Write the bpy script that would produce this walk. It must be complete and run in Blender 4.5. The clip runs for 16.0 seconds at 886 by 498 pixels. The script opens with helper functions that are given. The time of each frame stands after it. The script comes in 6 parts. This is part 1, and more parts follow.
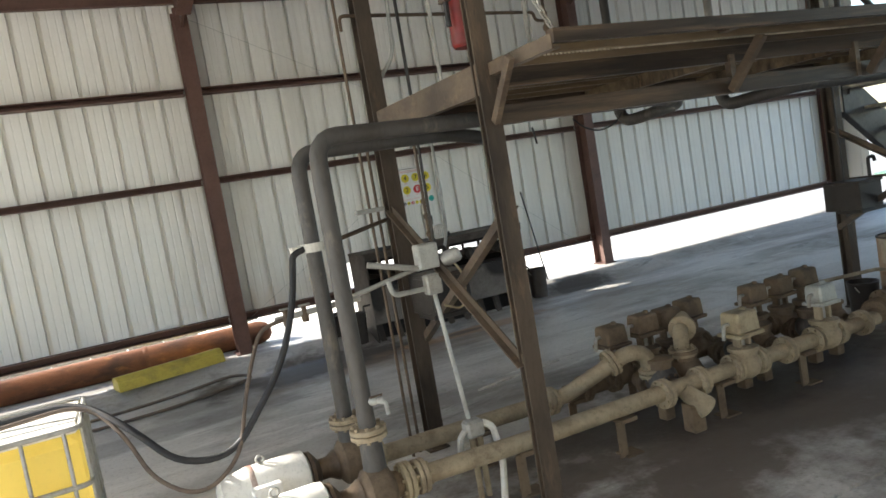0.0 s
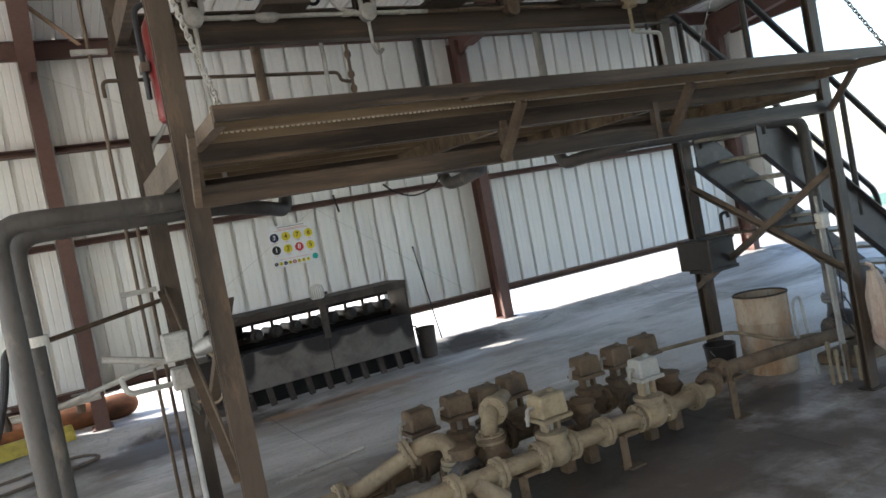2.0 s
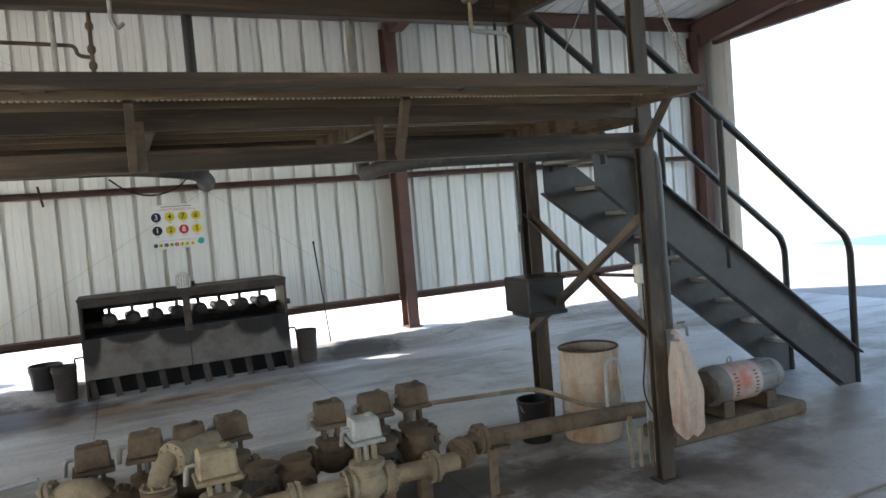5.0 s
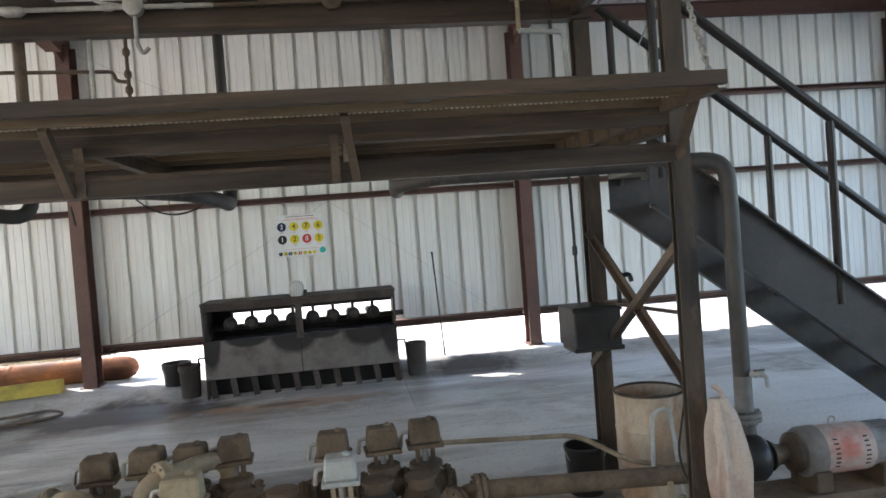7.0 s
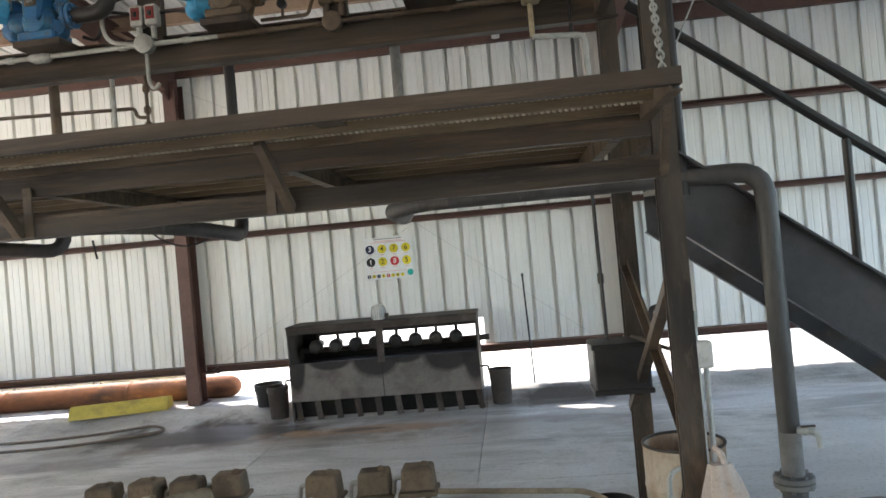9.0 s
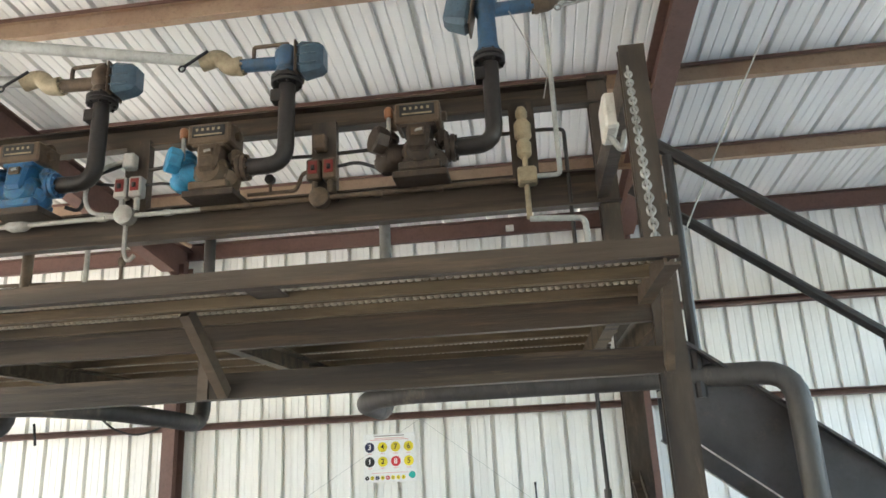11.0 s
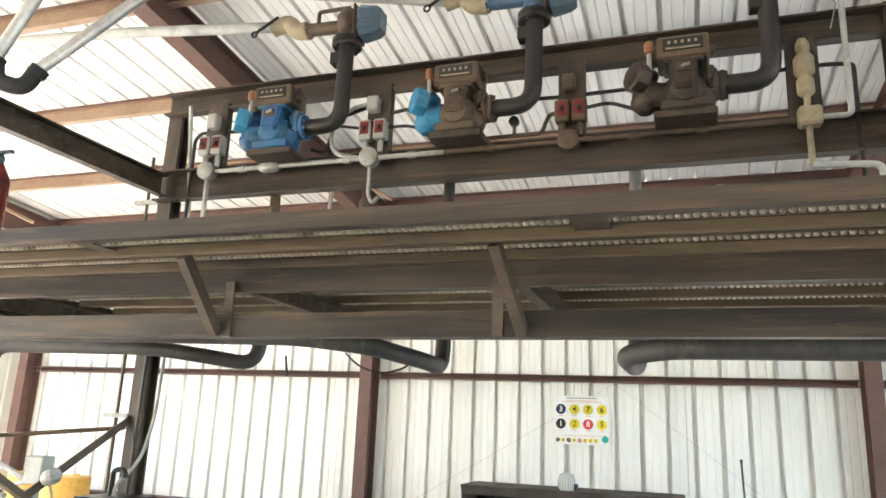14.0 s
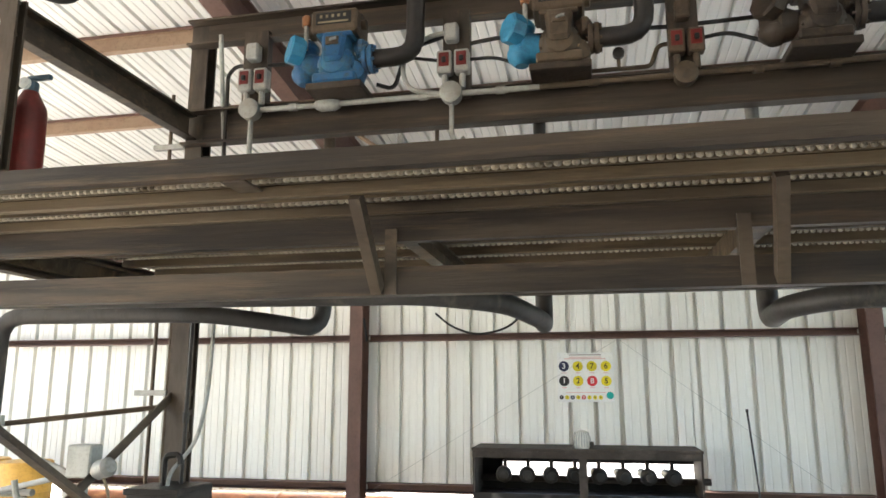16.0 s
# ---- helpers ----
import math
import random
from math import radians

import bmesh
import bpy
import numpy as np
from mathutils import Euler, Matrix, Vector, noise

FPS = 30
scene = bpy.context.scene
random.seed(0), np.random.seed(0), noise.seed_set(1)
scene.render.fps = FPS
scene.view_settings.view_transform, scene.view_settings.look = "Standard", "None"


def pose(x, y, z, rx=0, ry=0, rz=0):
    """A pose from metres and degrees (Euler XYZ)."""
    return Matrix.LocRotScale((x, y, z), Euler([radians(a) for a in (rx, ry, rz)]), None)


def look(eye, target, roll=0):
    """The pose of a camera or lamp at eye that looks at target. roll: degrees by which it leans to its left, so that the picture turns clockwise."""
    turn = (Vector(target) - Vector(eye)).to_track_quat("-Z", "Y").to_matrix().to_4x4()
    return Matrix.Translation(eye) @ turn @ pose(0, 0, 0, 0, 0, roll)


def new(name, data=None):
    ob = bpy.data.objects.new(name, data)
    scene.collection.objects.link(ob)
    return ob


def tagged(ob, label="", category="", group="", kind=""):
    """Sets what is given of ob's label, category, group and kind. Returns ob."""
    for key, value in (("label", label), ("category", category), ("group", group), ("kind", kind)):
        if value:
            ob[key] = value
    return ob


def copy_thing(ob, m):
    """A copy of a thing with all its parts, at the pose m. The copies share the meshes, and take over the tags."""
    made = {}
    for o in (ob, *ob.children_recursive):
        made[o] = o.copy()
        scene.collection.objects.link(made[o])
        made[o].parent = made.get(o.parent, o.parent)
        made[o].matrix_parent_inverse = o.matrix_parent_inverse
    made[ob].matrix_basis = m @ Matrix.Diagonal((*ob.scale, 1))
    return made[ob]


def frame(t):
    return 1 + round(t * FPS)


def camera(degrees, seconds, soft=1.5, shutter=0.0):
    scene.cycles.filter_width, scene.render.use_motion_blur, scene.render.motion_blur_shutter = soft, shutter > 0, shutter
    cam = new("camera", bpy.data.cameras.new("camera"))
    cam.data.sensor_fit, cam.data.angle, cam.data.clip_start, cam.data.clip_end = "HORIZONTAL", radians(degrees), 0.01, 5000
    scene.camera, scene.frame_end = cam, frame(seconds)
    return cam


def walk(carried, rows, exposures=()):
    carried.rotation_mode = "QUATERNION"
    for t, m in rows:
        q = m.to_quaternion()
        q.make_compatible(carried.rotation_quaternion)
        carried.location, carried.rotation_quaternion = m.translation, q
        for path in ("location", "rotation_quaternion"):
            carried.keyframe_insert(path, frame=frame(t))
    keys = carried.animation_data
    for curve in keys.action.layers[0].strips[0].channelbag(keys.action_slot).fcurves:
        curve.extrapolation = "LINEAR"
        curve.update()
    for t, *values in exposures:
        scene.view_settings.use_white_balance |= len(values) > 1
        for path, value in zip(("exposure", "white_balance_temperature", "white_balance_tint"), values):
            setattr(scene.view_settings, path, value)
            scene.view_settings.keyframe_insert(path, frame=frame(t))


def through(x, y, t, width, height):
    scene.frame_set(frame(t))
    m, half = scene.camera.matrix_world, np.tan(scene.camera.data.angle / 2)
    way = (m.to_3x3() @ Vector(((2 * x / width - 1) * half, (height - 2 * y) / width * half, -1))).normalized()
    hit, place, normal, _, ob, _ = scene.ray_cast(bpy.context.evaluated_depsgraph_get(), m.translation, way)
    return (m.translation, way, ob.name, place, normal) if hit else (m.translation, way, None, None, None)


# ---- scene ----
cam = camera(63.2, 16.0, soft=1.6)
K = 1.069  # metres per plan unit: a bay of the shed is then 20 feet, a rib of its sheeting 1 foot
# seconds, eye, a point two metres ahead, roll
PATH = [
    (0, (0.0026, 0.0094, 1.7039), (0.8424, 1.8164, 1.5327), -9.76),
    (0.5, (0.3540, 0.0377, 1.6849), (1.1434, 1.8656, 1.4953), -10.68),
    (1, (0.6932, -0.1290, 1.6957), (1.5043, 1.6959, 1.5853), -11.12),
    (1.5, (1.0219, -0.2042, 1.7067), (1.8611, 1.6110, 1.6757), -11.36),
    (2, (1.3268, -0.1716, 1.7023), (2.2564, 1.5977, 1.6264), -10.77),
    (2.5, (1.6795, -0.3063, 1.6751), (2.5901, 1.4720, 1.5833), -7.70),
    (3, (2.0633, -0.3896, 1.6749), (2.9544, 1.3996, 1.6079), -7.68),
    (3.5, (2.4387, -0.3602, 1.6675), (3.3826, 1.3997, 1.5578), -6.71),
    (4, (2.8074, -0.4655, 1.6642), (3.7192, 1.3111, 1.5536), -5.75),
    (6.5, (4.5464, -0.2284, 1.6786), (5.0148, 1.7148, 1.6102), -4.70),
    (7, (4.8599, -0.3021, 1.6923), (5.1264, 1.6794, 1.6424), -4.28),
    (7.5, (5.1257, -0.1821, 1.6677), (5.2599, 1.8132, 1.6362), -4.84),
    (8, (5.3807, -0.1004, 1.6718), (5.4471, 1.8980, 1.6234), -4.52),
    (8.5, (5.7008, -0.0566, 1.6787), (5.6314, 1.9418, 1.6380), -4.76),
    (9, (5.9022, 0.0354, 1.6937), (5.7228, 2.0272, 1.7218), -5.08),
    (9.5, (6.0395, 0.3213, 1.7405), (5.7709, 2.3024, 1.7938), -4.92),
    (10, (6.1191, 0.4485, 1.6958), (5.8054, 2.3910, 2.0538), -4.29),
    (12.5, (5.9692, 0.6254, 1.6968), (5.9190, 2.5266, 2.3156), -0.90),
    (13, (5.8491, 0.5597, 1.6924), (5.6577, 2.4583, 2.2914), 0.60),
    (13.5, (5.6889, 0.5850, 1.6834), (5.3154, 2.4639, 2.2581), 1.84),
    (14, (5.5020, 0.6611, 1.6356), (4.8743, 2.5000, 2.1142), 2.38),
    (14.5, (5.2122, 0.7126, 1.6184), (4.3939, 2.4835, 2.0592), 3.10),
    (15, (4.8791, 0.7139, 1.6365), (4.1753, 2.5375, 2.0595), 2.40),
    (15.5, (4.6124, 0.7886, 1.6500), (4.1257, 2.6877, 2.0455), 1.11),
    (16, (4.3439, 0.8416, 1.6458), (3.9502, 2.7654, 2.0257), -0.04),
]
walk(cam, [(t, look(eye, ahead, roll)) for t, eye, ahead, roll in PATH],
     exposures=[(0.0, 1.87, 6500, 10), (2.0, 2.05, 6250, 13), (4.0, 2.26, 6280, 12), (7.0, 2.36, 6220, 14), (8.2, 2.48, 6240, 14), (9.0, 2.54, 6380, 12), (10.2, 2.84, 6450, 11), (12.5, 3.6, 6500, 11), (13.5, 3.6, 6650, 12), (14.5, 3.14, 6620, 11), (15.0, 2.87, 6620, 11), (16.0, 2.87, 6580, 11)])

# ---- world and sun ----
SUN_DIR = Vector((1.25, -1.08, -0.86)).normalized()
world = bpy.data.worlds.new("world")
scene.world = world
world.use_nodes = True
wn = world.node_tree
sky = wn.nodes.new("ShaderNodeTexSky")
sky.sky_type = 'NISHITA'
sky.sun_disc = False
sky.sun_elevation = math.asin(-SUN_DIR.z)
sky.sun_rotation = math.atan2(-SUN_DIR.x, -SUN_DIR.y)
bg = wn.nodes["Background"]
bg.inputs["Strength"].default_value = 0.13
wn.links.new(sky.outputs["Color"], bg.inputs["Color"])
sun = new("sun", bpy.data.lights.new("sun", 'SUN'))
sun.data.energy = 4.6
sun.data.angle = radians(0.6)
sun.data.color = (1.0, 0.95, 0.87)
sun.matrix_world = look((0, 0, 20), Vector((0, 0, 20)) + SUN_DIR)


# ---- materials ----
def material(name, base, second=None, rough=0.6, metal=0.0, scale=3.0, fine=40.0, mix=0.5, bump=0.15, rust=None, rust_amount=0.0, vary=0.0, stretch=(1, 1, 1), spec=0.4, grime=0.45, blots=(), tone=0.55):
    """A worn surface: two colours over a broad noise, fine grain in tone and relief, rust or dirt in patches, a slight difference from piece to piece."""
    m = bpy.data.materials.new(name)
    m.use_nodes = True
    n, l = m.node_tree.nodes, m.node_tree.links
    p = n["Principled BSDF"]
    p.inputs["Metallic"].default_value = metal
    p.inputs["Specular IOR Level"].default_value = spec
    geo = n.new("ShaderNodeNewGeometry")
    mapping = n.new("ShaderNodeMapping")
    mapping.inputs["Scale"].default_value = stretch
    l.new(geo.outputs["Position"], mapping.inputs["Vector"])

    def noise_tex(s, detail, rough_):
        t = n.new("ShaderNodeTexNoise")
        t.inputs["Scale"].default_value, t.inputs["Detail"].default_value, t.inputs["Roughness"].default_value = s, detail, rough_
        l.new(mapping.outputs["Vector"], t.inputs["Vector"])
        return t.outputs["Fac"]

    def ramp(src, a, b):
        r = n.new("ShaderNodeMapRange")
        r.inputs["From Min"].default_value, r.inputs["From Max"].default_value = a, b
        l.new(src, r.inputs["Value"])
        return r.outputs["Result"]

    def blend(a, b, fac, kind='MIX'):
        x = n.new("ShaderNodeMix")
        x.data_type, x.blend_type = 'RGBA', kind
        for v, k in ((a, 6), (b, 7)):
            if isinstance(v, tuple):
                x.inputs[k].default_value = (*v, 1)
            else:
                l.new(v, x.inputs[k])
        if isinstance(fac, float):
            x.inputs[0].default_value = fac
        else:
            l.new(fac, x.inputs[0])
        return x.outputs[2]

    broad, grain = noise_tex(scale, 5, 0.6), noise_tex(fine, 4, 0.7)
    second = second or tuple(c * 0.7 for c in base)
    col = blend(base, second, ramp(broad, 0.65 - 0.3 * mix, 0.85 - 0.3 * mix))
    col = blend(col, tuple(c * tone for c in base), ramp(grain, 0.52, 0.95))
    if grime:
        mask = n.new("ShaderNodeMath")
        mask.operation = 'MULTIPLY'
        mask.inputs[1].default_value = grime
        l.new(ramp(noise_tex(scale * 5.5, 9, 0.75), 0.50, 0.70), mask.inputs[0])
        col = blend(col, (base[0] * 0.42 + 0.012, base[1] * 0.38 + 0.008, base[2] * 0.33 + 0.004), mask.outputs[0])
    if rust:
        col = blend(col, rust, ramp(noise_tex(scale * 2.3, 8, 0.7), 0.68 - 0.4 * rust_amount, 0.88 - 0.4 * rust_amount))
    if vary:
        info = n.new("ShaderNodeObjectInfo")
        col = blend(col, tuple(c * (1 - vary) for c in second), ramp(info.outputs["Random"], 0.2, 1.6))
    for at, size, tone, strength in blots:
        mp = n.new("ShaderNodeMapping")
        mp.inputs["Scale"].default_value = [1 / (c * K) for c in size]
        mp.inputs["Location"].default_value = [-a / c for a, c in zip(at, size)]
        l.new(geo.outputs["Position"], mp.inputs["Vector"])
        d = n.new("ShaderNodeVectorMath")
        d.operation = 'LENGTH'
        l.new(mp.outputs["Vector"], d.inputs[0])
        near = n.new("ShaderNodeMath")
        near.operation = 'ADD'
        l.new(d.outputs["Value"], near.inputs[0])
        l.new(ramp(noise_tex(5, 8, 0.7), -1.1, 3.1), near.inputs[1])
        m2 = n.new("ShaderNodeMath")
        m2.operation = 'MULTIPLY'
        m2.inputs[1].default_value = strength
        l.new(ramp(near.outputs[0], 1.5, 1.25), m2.inputs[0])
        col = blend(col, tone, m2.outputs[0])
    l.new(col, p.inputs["Base Color"])
    rr = n.new("ShaderNodeMapRange")
    rr.inputs["To Min"].default_value, rr.inputs["To Max"].default_value = max(rough - 0.12, 0.05), min(rough + 0.15, 1)
    l.new(grain, rr.inputs["Value"])
    l.new(rr.outputs["Result"], p.inputs["Roughness"])
    if bump:
        b = n.new("ShaderNodeBump")
        b.inputs["Strength"].default_value, b.inputs["Distance"].default_value = bump, 0.01
        l.new(grain, b.inputs["Height"])
        l.new(b.outputs["Normal"], p.inputs["Normal"])
    return m


CONCRETE = material("concrete", (0.40, 0.38, 0.35), (0.20, 0.18, 0.16), 0.85, scale=0.7, fine=25, mix=0.6, bump=0.25, stretch=(0.45, 1.4, 1))
SHEET = material("white_sheet_metal", (0.84, 0.83, 0.78), (0.79, 0.775, 0.715), 0.5, scale=1.2, fine=60, mix=0.5, bump=0.05, vary=0.08, stretch=(3, 3, 0.35), grime=0.10, tone=0.80)
ROOF = material("roof_sheet", (0.86, 0.85, 0.82), (0.80, 0.79, 0.76), 0.45, scale=0.8, fine=50, bump=0.04, vary=0.06, stretch=(3, 0.4, 1), grime=0.06, tone=0.85)
PRIMER = material("red_primer_steel", (0.135, 0.072, 0.056), (0.10, 0.055, 0.045), 0.6, scale=2.0, fine=30, bump=0.1)
PURLIN = material("buff_primer_steel", (0.36, 0.25, 0.17), (0.29, 0.18, 0.12), 0.6, scale=1.5, fine=30, bump=0.08)
STEEL = material("dirty_dark_steel", (0.125, 0.094, 0.067), (0.052, 0.039, 0.030), 0.42, metal=0.0, scale=2.2, fine=28, mix=0.7, bump=0.2, rust=(0.21, 0.148, 0.096), rust_amount=0.36, stretch=(0.5, 1, 1.4))
BLACK = material("black_steel", (0.036, 0.032, 0.030), (0.022, 0.020, 0.019), 0.38, metal=0.2, scale=3, fine=35, bump=0.15)
PIPE = material("dark_grey_pipe", (0.090, 0.085, 0.080), (0.050, 0.044, 0.038), 0.5, metal=0.2, scale=2, fine=30, rust=(0.26, 0.22, 0.17), rust_amount=0.29, bump=0.14, stretch=(1, 1, 0.4))
TAN = material("dusty_tan_paint", (0.36, 0.295, 0.20), (0.21, 0.165, 0.11), 0.8, scale=4, fine=35, mix=0.65, bump=0.25, rust=(0.17, 0.12, 0.08), rust_amount=0.28, grime=0.6)
RACKSTEEL = material("dark_brown_steel", (0.080, 0.060, 0.044), (0.024, 0.019, 0.016), 0.45, spec=0.28, scale=3.0, fine=26, mix=0.7, bump=0.2, rust=(0.16, 0.108, 0.068), rust_amount=0.38, stretch=(0.16, 1.4, 2.6), grime=0.6)
POSTSTEEL = material("dark_post_steel", (0.082, 0.063, 0.047), (0.030, 0.024, 0.020), 0.45, spec=0.3, scale=3.0, fine=30, mix=0.6, bump=0.2, rust=(0.17, 0.118, 0.078), rust_amount=0.34, stretch=(1.4, 1.4, 0.35), grime=0.55)
DECKSTEEL = material("ochre_stained_steel", (0.19, 0.142, 0.088), (0.050, 0.036, 0.024), 0.45, spec=0.3, scale=2.6, fine=26, mix=0.7, bump=0.2, rust=(0.30, 0.215, 0.125), rust_amount=0.36, stretch=(0.13, 3.2, 1.5), grime=0.6)
DARKSTEEL = material("dark_blue_grey_steel", (0.064, 0.060, 0.060), (0.036, 0.033, 0.033), 0.4, scale=2.2, fine=28, mix=0.6, bump=0.15, rust=(0.14, 0.11, 0.085), rust_amount=0.3)
DUSTY = material("dusty_brown_valve", (0.175, 0.128, 0.084), (0.10, 0.074, 0.052), 0.85, scale=5, fine=40, mix=0.6, bump=0.25)
GALV = material("galvanised_grey", (0.42, 0.415, 0.385), (0.28, 0.265, 0.235), 0.5, metal=0.4, scale=5, fine=45, bump=0.1)
APRON = material("pale_bounce_apron", (0.71, 0.67, 0.59), (0.60, 0.56, 0.49), 0.9, scale=0.3, fine=10, bump=0.2, grime=0.2)
GROUND = material("pale_gravel", (0.31, 0.305, 0.29), (0.25, 0.245, 0.23), 0.9, scale=0.15, fine=8, bump=0.2)
GRASS = material("grass", (0.12, 0.17, 0.04), (0.20, 0.20, 0.07), 0.9, scale=0.3, fine=12, bump=0.3)
LEAF = material("foliage", (0.07, 0.13, 0.03), (0.12, 0.17, 0.05), 0.7, scale=1.5, fine=12, bump=0.1)
BARK = material("bark", (0.16, 0.12, 0.09), (0.09, 0.07, 0.05), 0.9, scale=6, fine=30, bump=0.4)
YELLOW = material("yellow_paint", (0.50, 0.40, 0.075), (0.30, 0.24, 0.07), 0.6, scale=4, fine=40, bump=0.15, rust=(0.3, 0.24, 0.15), rust_amount=0.15)
YPLASTIC = material("yellow_plastic", (0.66, 0.38, 0.08), (0.54, 0.30, 0.07), 0.45, scale=3, fine=30, bump=0.05)
WPLASTIC = material("white_plastic", (0.68, 0.66, 0.60), (0.52, 0.48, 0.41), 0.5, scale=4, fine=40, bump=0.06)
RUST = material("rusty_steel", (0.17, 0.068, 0.032), (0.06, 0.032, 0.022), 0.85, scale=1.6, fine=35, mix=0.6, bump=0.3, rust=(0.30, 0.14, 0.05), rust_amount=0.3, stretch=(1, 2, 2))
RUSTDARK = material("scorched_rusty_steel", (0.060, 0.047, 0.039), (0.115, 0.095, 0.08), 0.7, metal=0.2, scale=2.2, fine=25, mix=0.6, bump=0.25, rust=(0.12, 0.075, 0.045), rust_amount=0.2)
PLATE = material("dull_grey_plate", (0.20, 0.175, 0.155), (0.085, 0.068, 0.058), 0.7, metal=0.2, scale=2.0, fine=30, mix=0.55, bump=0.2,
                 blots=[((x, 8.37, 0.52), (w, 1.0, h), (0.022, 0.018, 0.016), 0.9) for x, w, h in ((2.9, 0.12, 0.35), (3.32, 0.26, 0.12), (3.86, 0.28, 0.24), (4.22, 0.2, 0.10), (4.72, 0.30, 0.22), (5.02, 0.14, 0.36))])
BLUE = material("blue_enamel", (0.030, 0.125, 0.27), (0.045, 0.165, 0.24), 0.32, scale=8, fine=50, bump=0.08, rust=(0.075, 0.075, 0.065), rust_amount=0.40)
LBLUE = material("light_blue_enamel", (0.04, 0.26, 0.45), (0.03, 0.15, 0.27), 0.4, scale=8, fine=50, bump=0.08, rust=(0.12, 0.13, 0.12), rust_amount=0.22)
SLATE = material("slate_blue_casting", (0.085, 0.135, 0.175), (0.07, 0.095, 0.11), 0.3, scale=6, fine=40, bump=0.12)
ARMBLUE = material("weathered_blue_arm", (0.050, 0.115, 0.20), (0.06, 0.10, 0.14), 0.35, scale=8, fine=45, bump=0.12, rust=(0.08, 0.075, 0.065), rust_amount=0.34)
BRONZE = material("dirty_brown_casting", (0.125, 0.09, 0.06), (0.06, 0.044, 0.034), 0.5, metal=0.3, scale=8, fine=45, bump=0.2)
CREAM = material("cream_brass_casting", (0.38, 0.315, 0.205), (0.20, 0.15, 0.09), 0.6, metal=0.1, scale=8, fine=45, bump=0.15)
RED = material("red_paint", (0.19, 0.020, 0.017), (0.085, 0.012, 0.011), 0.35, scale=4, fine=40, bump=0.05)
FADED = material("faded_red_motor", (0.50, 0.40, 0.35), (0.50, 0.15, 0.11), 0.7, scale=4, fine=35, mix=0.75, bump=0.12)
CLOTH = material("dusty_pink_cloth", (0.54, 0.455, 0.385), (0.42, 0.29, 0.24), 0.95, scale=4, fine=90, bump=0.3)
RUBBER = material("black_rubber", (0.025, 0.025, 0.027), (0.05, 0.048, 0.045), 0.6, scale=6, fine=40, bump=0.1)
BROWNHOSE = material("dusty_hose", (0.15, 0.115, 0.09), (0.09, 0.07, 0.06), 0.75, scale=6, fine=40, bump=0.1)
SILVER = material("bright_aluminium_pipe", (0.62, 0.62, 0.60), (0.45, 0.44, 0.42), 0.35, metal=0.7, scale=4, fine=40, bump=0.08)
GREYPIPE = material("weathered_grey_pipe", (0.46, 0.47, 0.44), (0.30, 0.30, 0.28), 0.6, metal=0.2, scale=6, fine=40, bump=0.12)
DRUM = material("rust_stained_drum", (0.50, 0.42, 0.32), (0.36, 0.21, 0.11), 0.7, scale=3.5, fine=35, mix=0.75, bump=0.2, rust=(0.22, 0.10, 0.045), rust_amount=0.36, stretch=(1, 1, 0.5))
SIGNWHITE = material("white_sign_board", (0.82, 0.82, 0.80), (0.76, 0.76, 0.74), 0.4, scale=3, fine=60, bump=0.02, grime=0.05)
S_NAVY = material("navy_print", (0.02, 0.025, 0.07), rough=0.4, bump=0, grime=0.0)
S_BLACK = material("black_print", (0.02, 0.02, 0.02), rough=0.4, bump=0, grime=0.0)
S_YELLOW = material("yellow_print", (0.80, 0.66, 0.03), rough=0.4, bump=0, grime=0.0)
S_RED = material("red_print", (0.62, 0.04, 0.05), rough=0.4, bump=0, grime=0.0)
S_TEAL = material("teal_print", (0.02, 0.40, 0.34), rough=0.4, bump=0, grime=0.0)
S_PINK = material("faded_red_print", (0.75, 0.42, 0.40), rough=0.4, bump=0, grime=0.0)
HEADING = material("grey_print", (0.30, 0.26, 0.26), rough=0.4, bump=0, grime=0.0)
LENS = material("amber_lens", (0.32, 0.14, 0.065), (0.22, 0.10, 0.05), 0.3, scale=9, bump=0.0)
TREAD = material("worn_tread", (0.42, 0.40, 0.34), (0.28, 0.26, 0.22), 0.5, metal=0.4, scale=4, fine=40, bump=0.2)
SHEDBLUE = material("pale_blue_sheet", (0.52, 0.60, 0.64), (0.45, 0.54, 0.58), 0.6, scale=1, fine=10, bump=0.05)


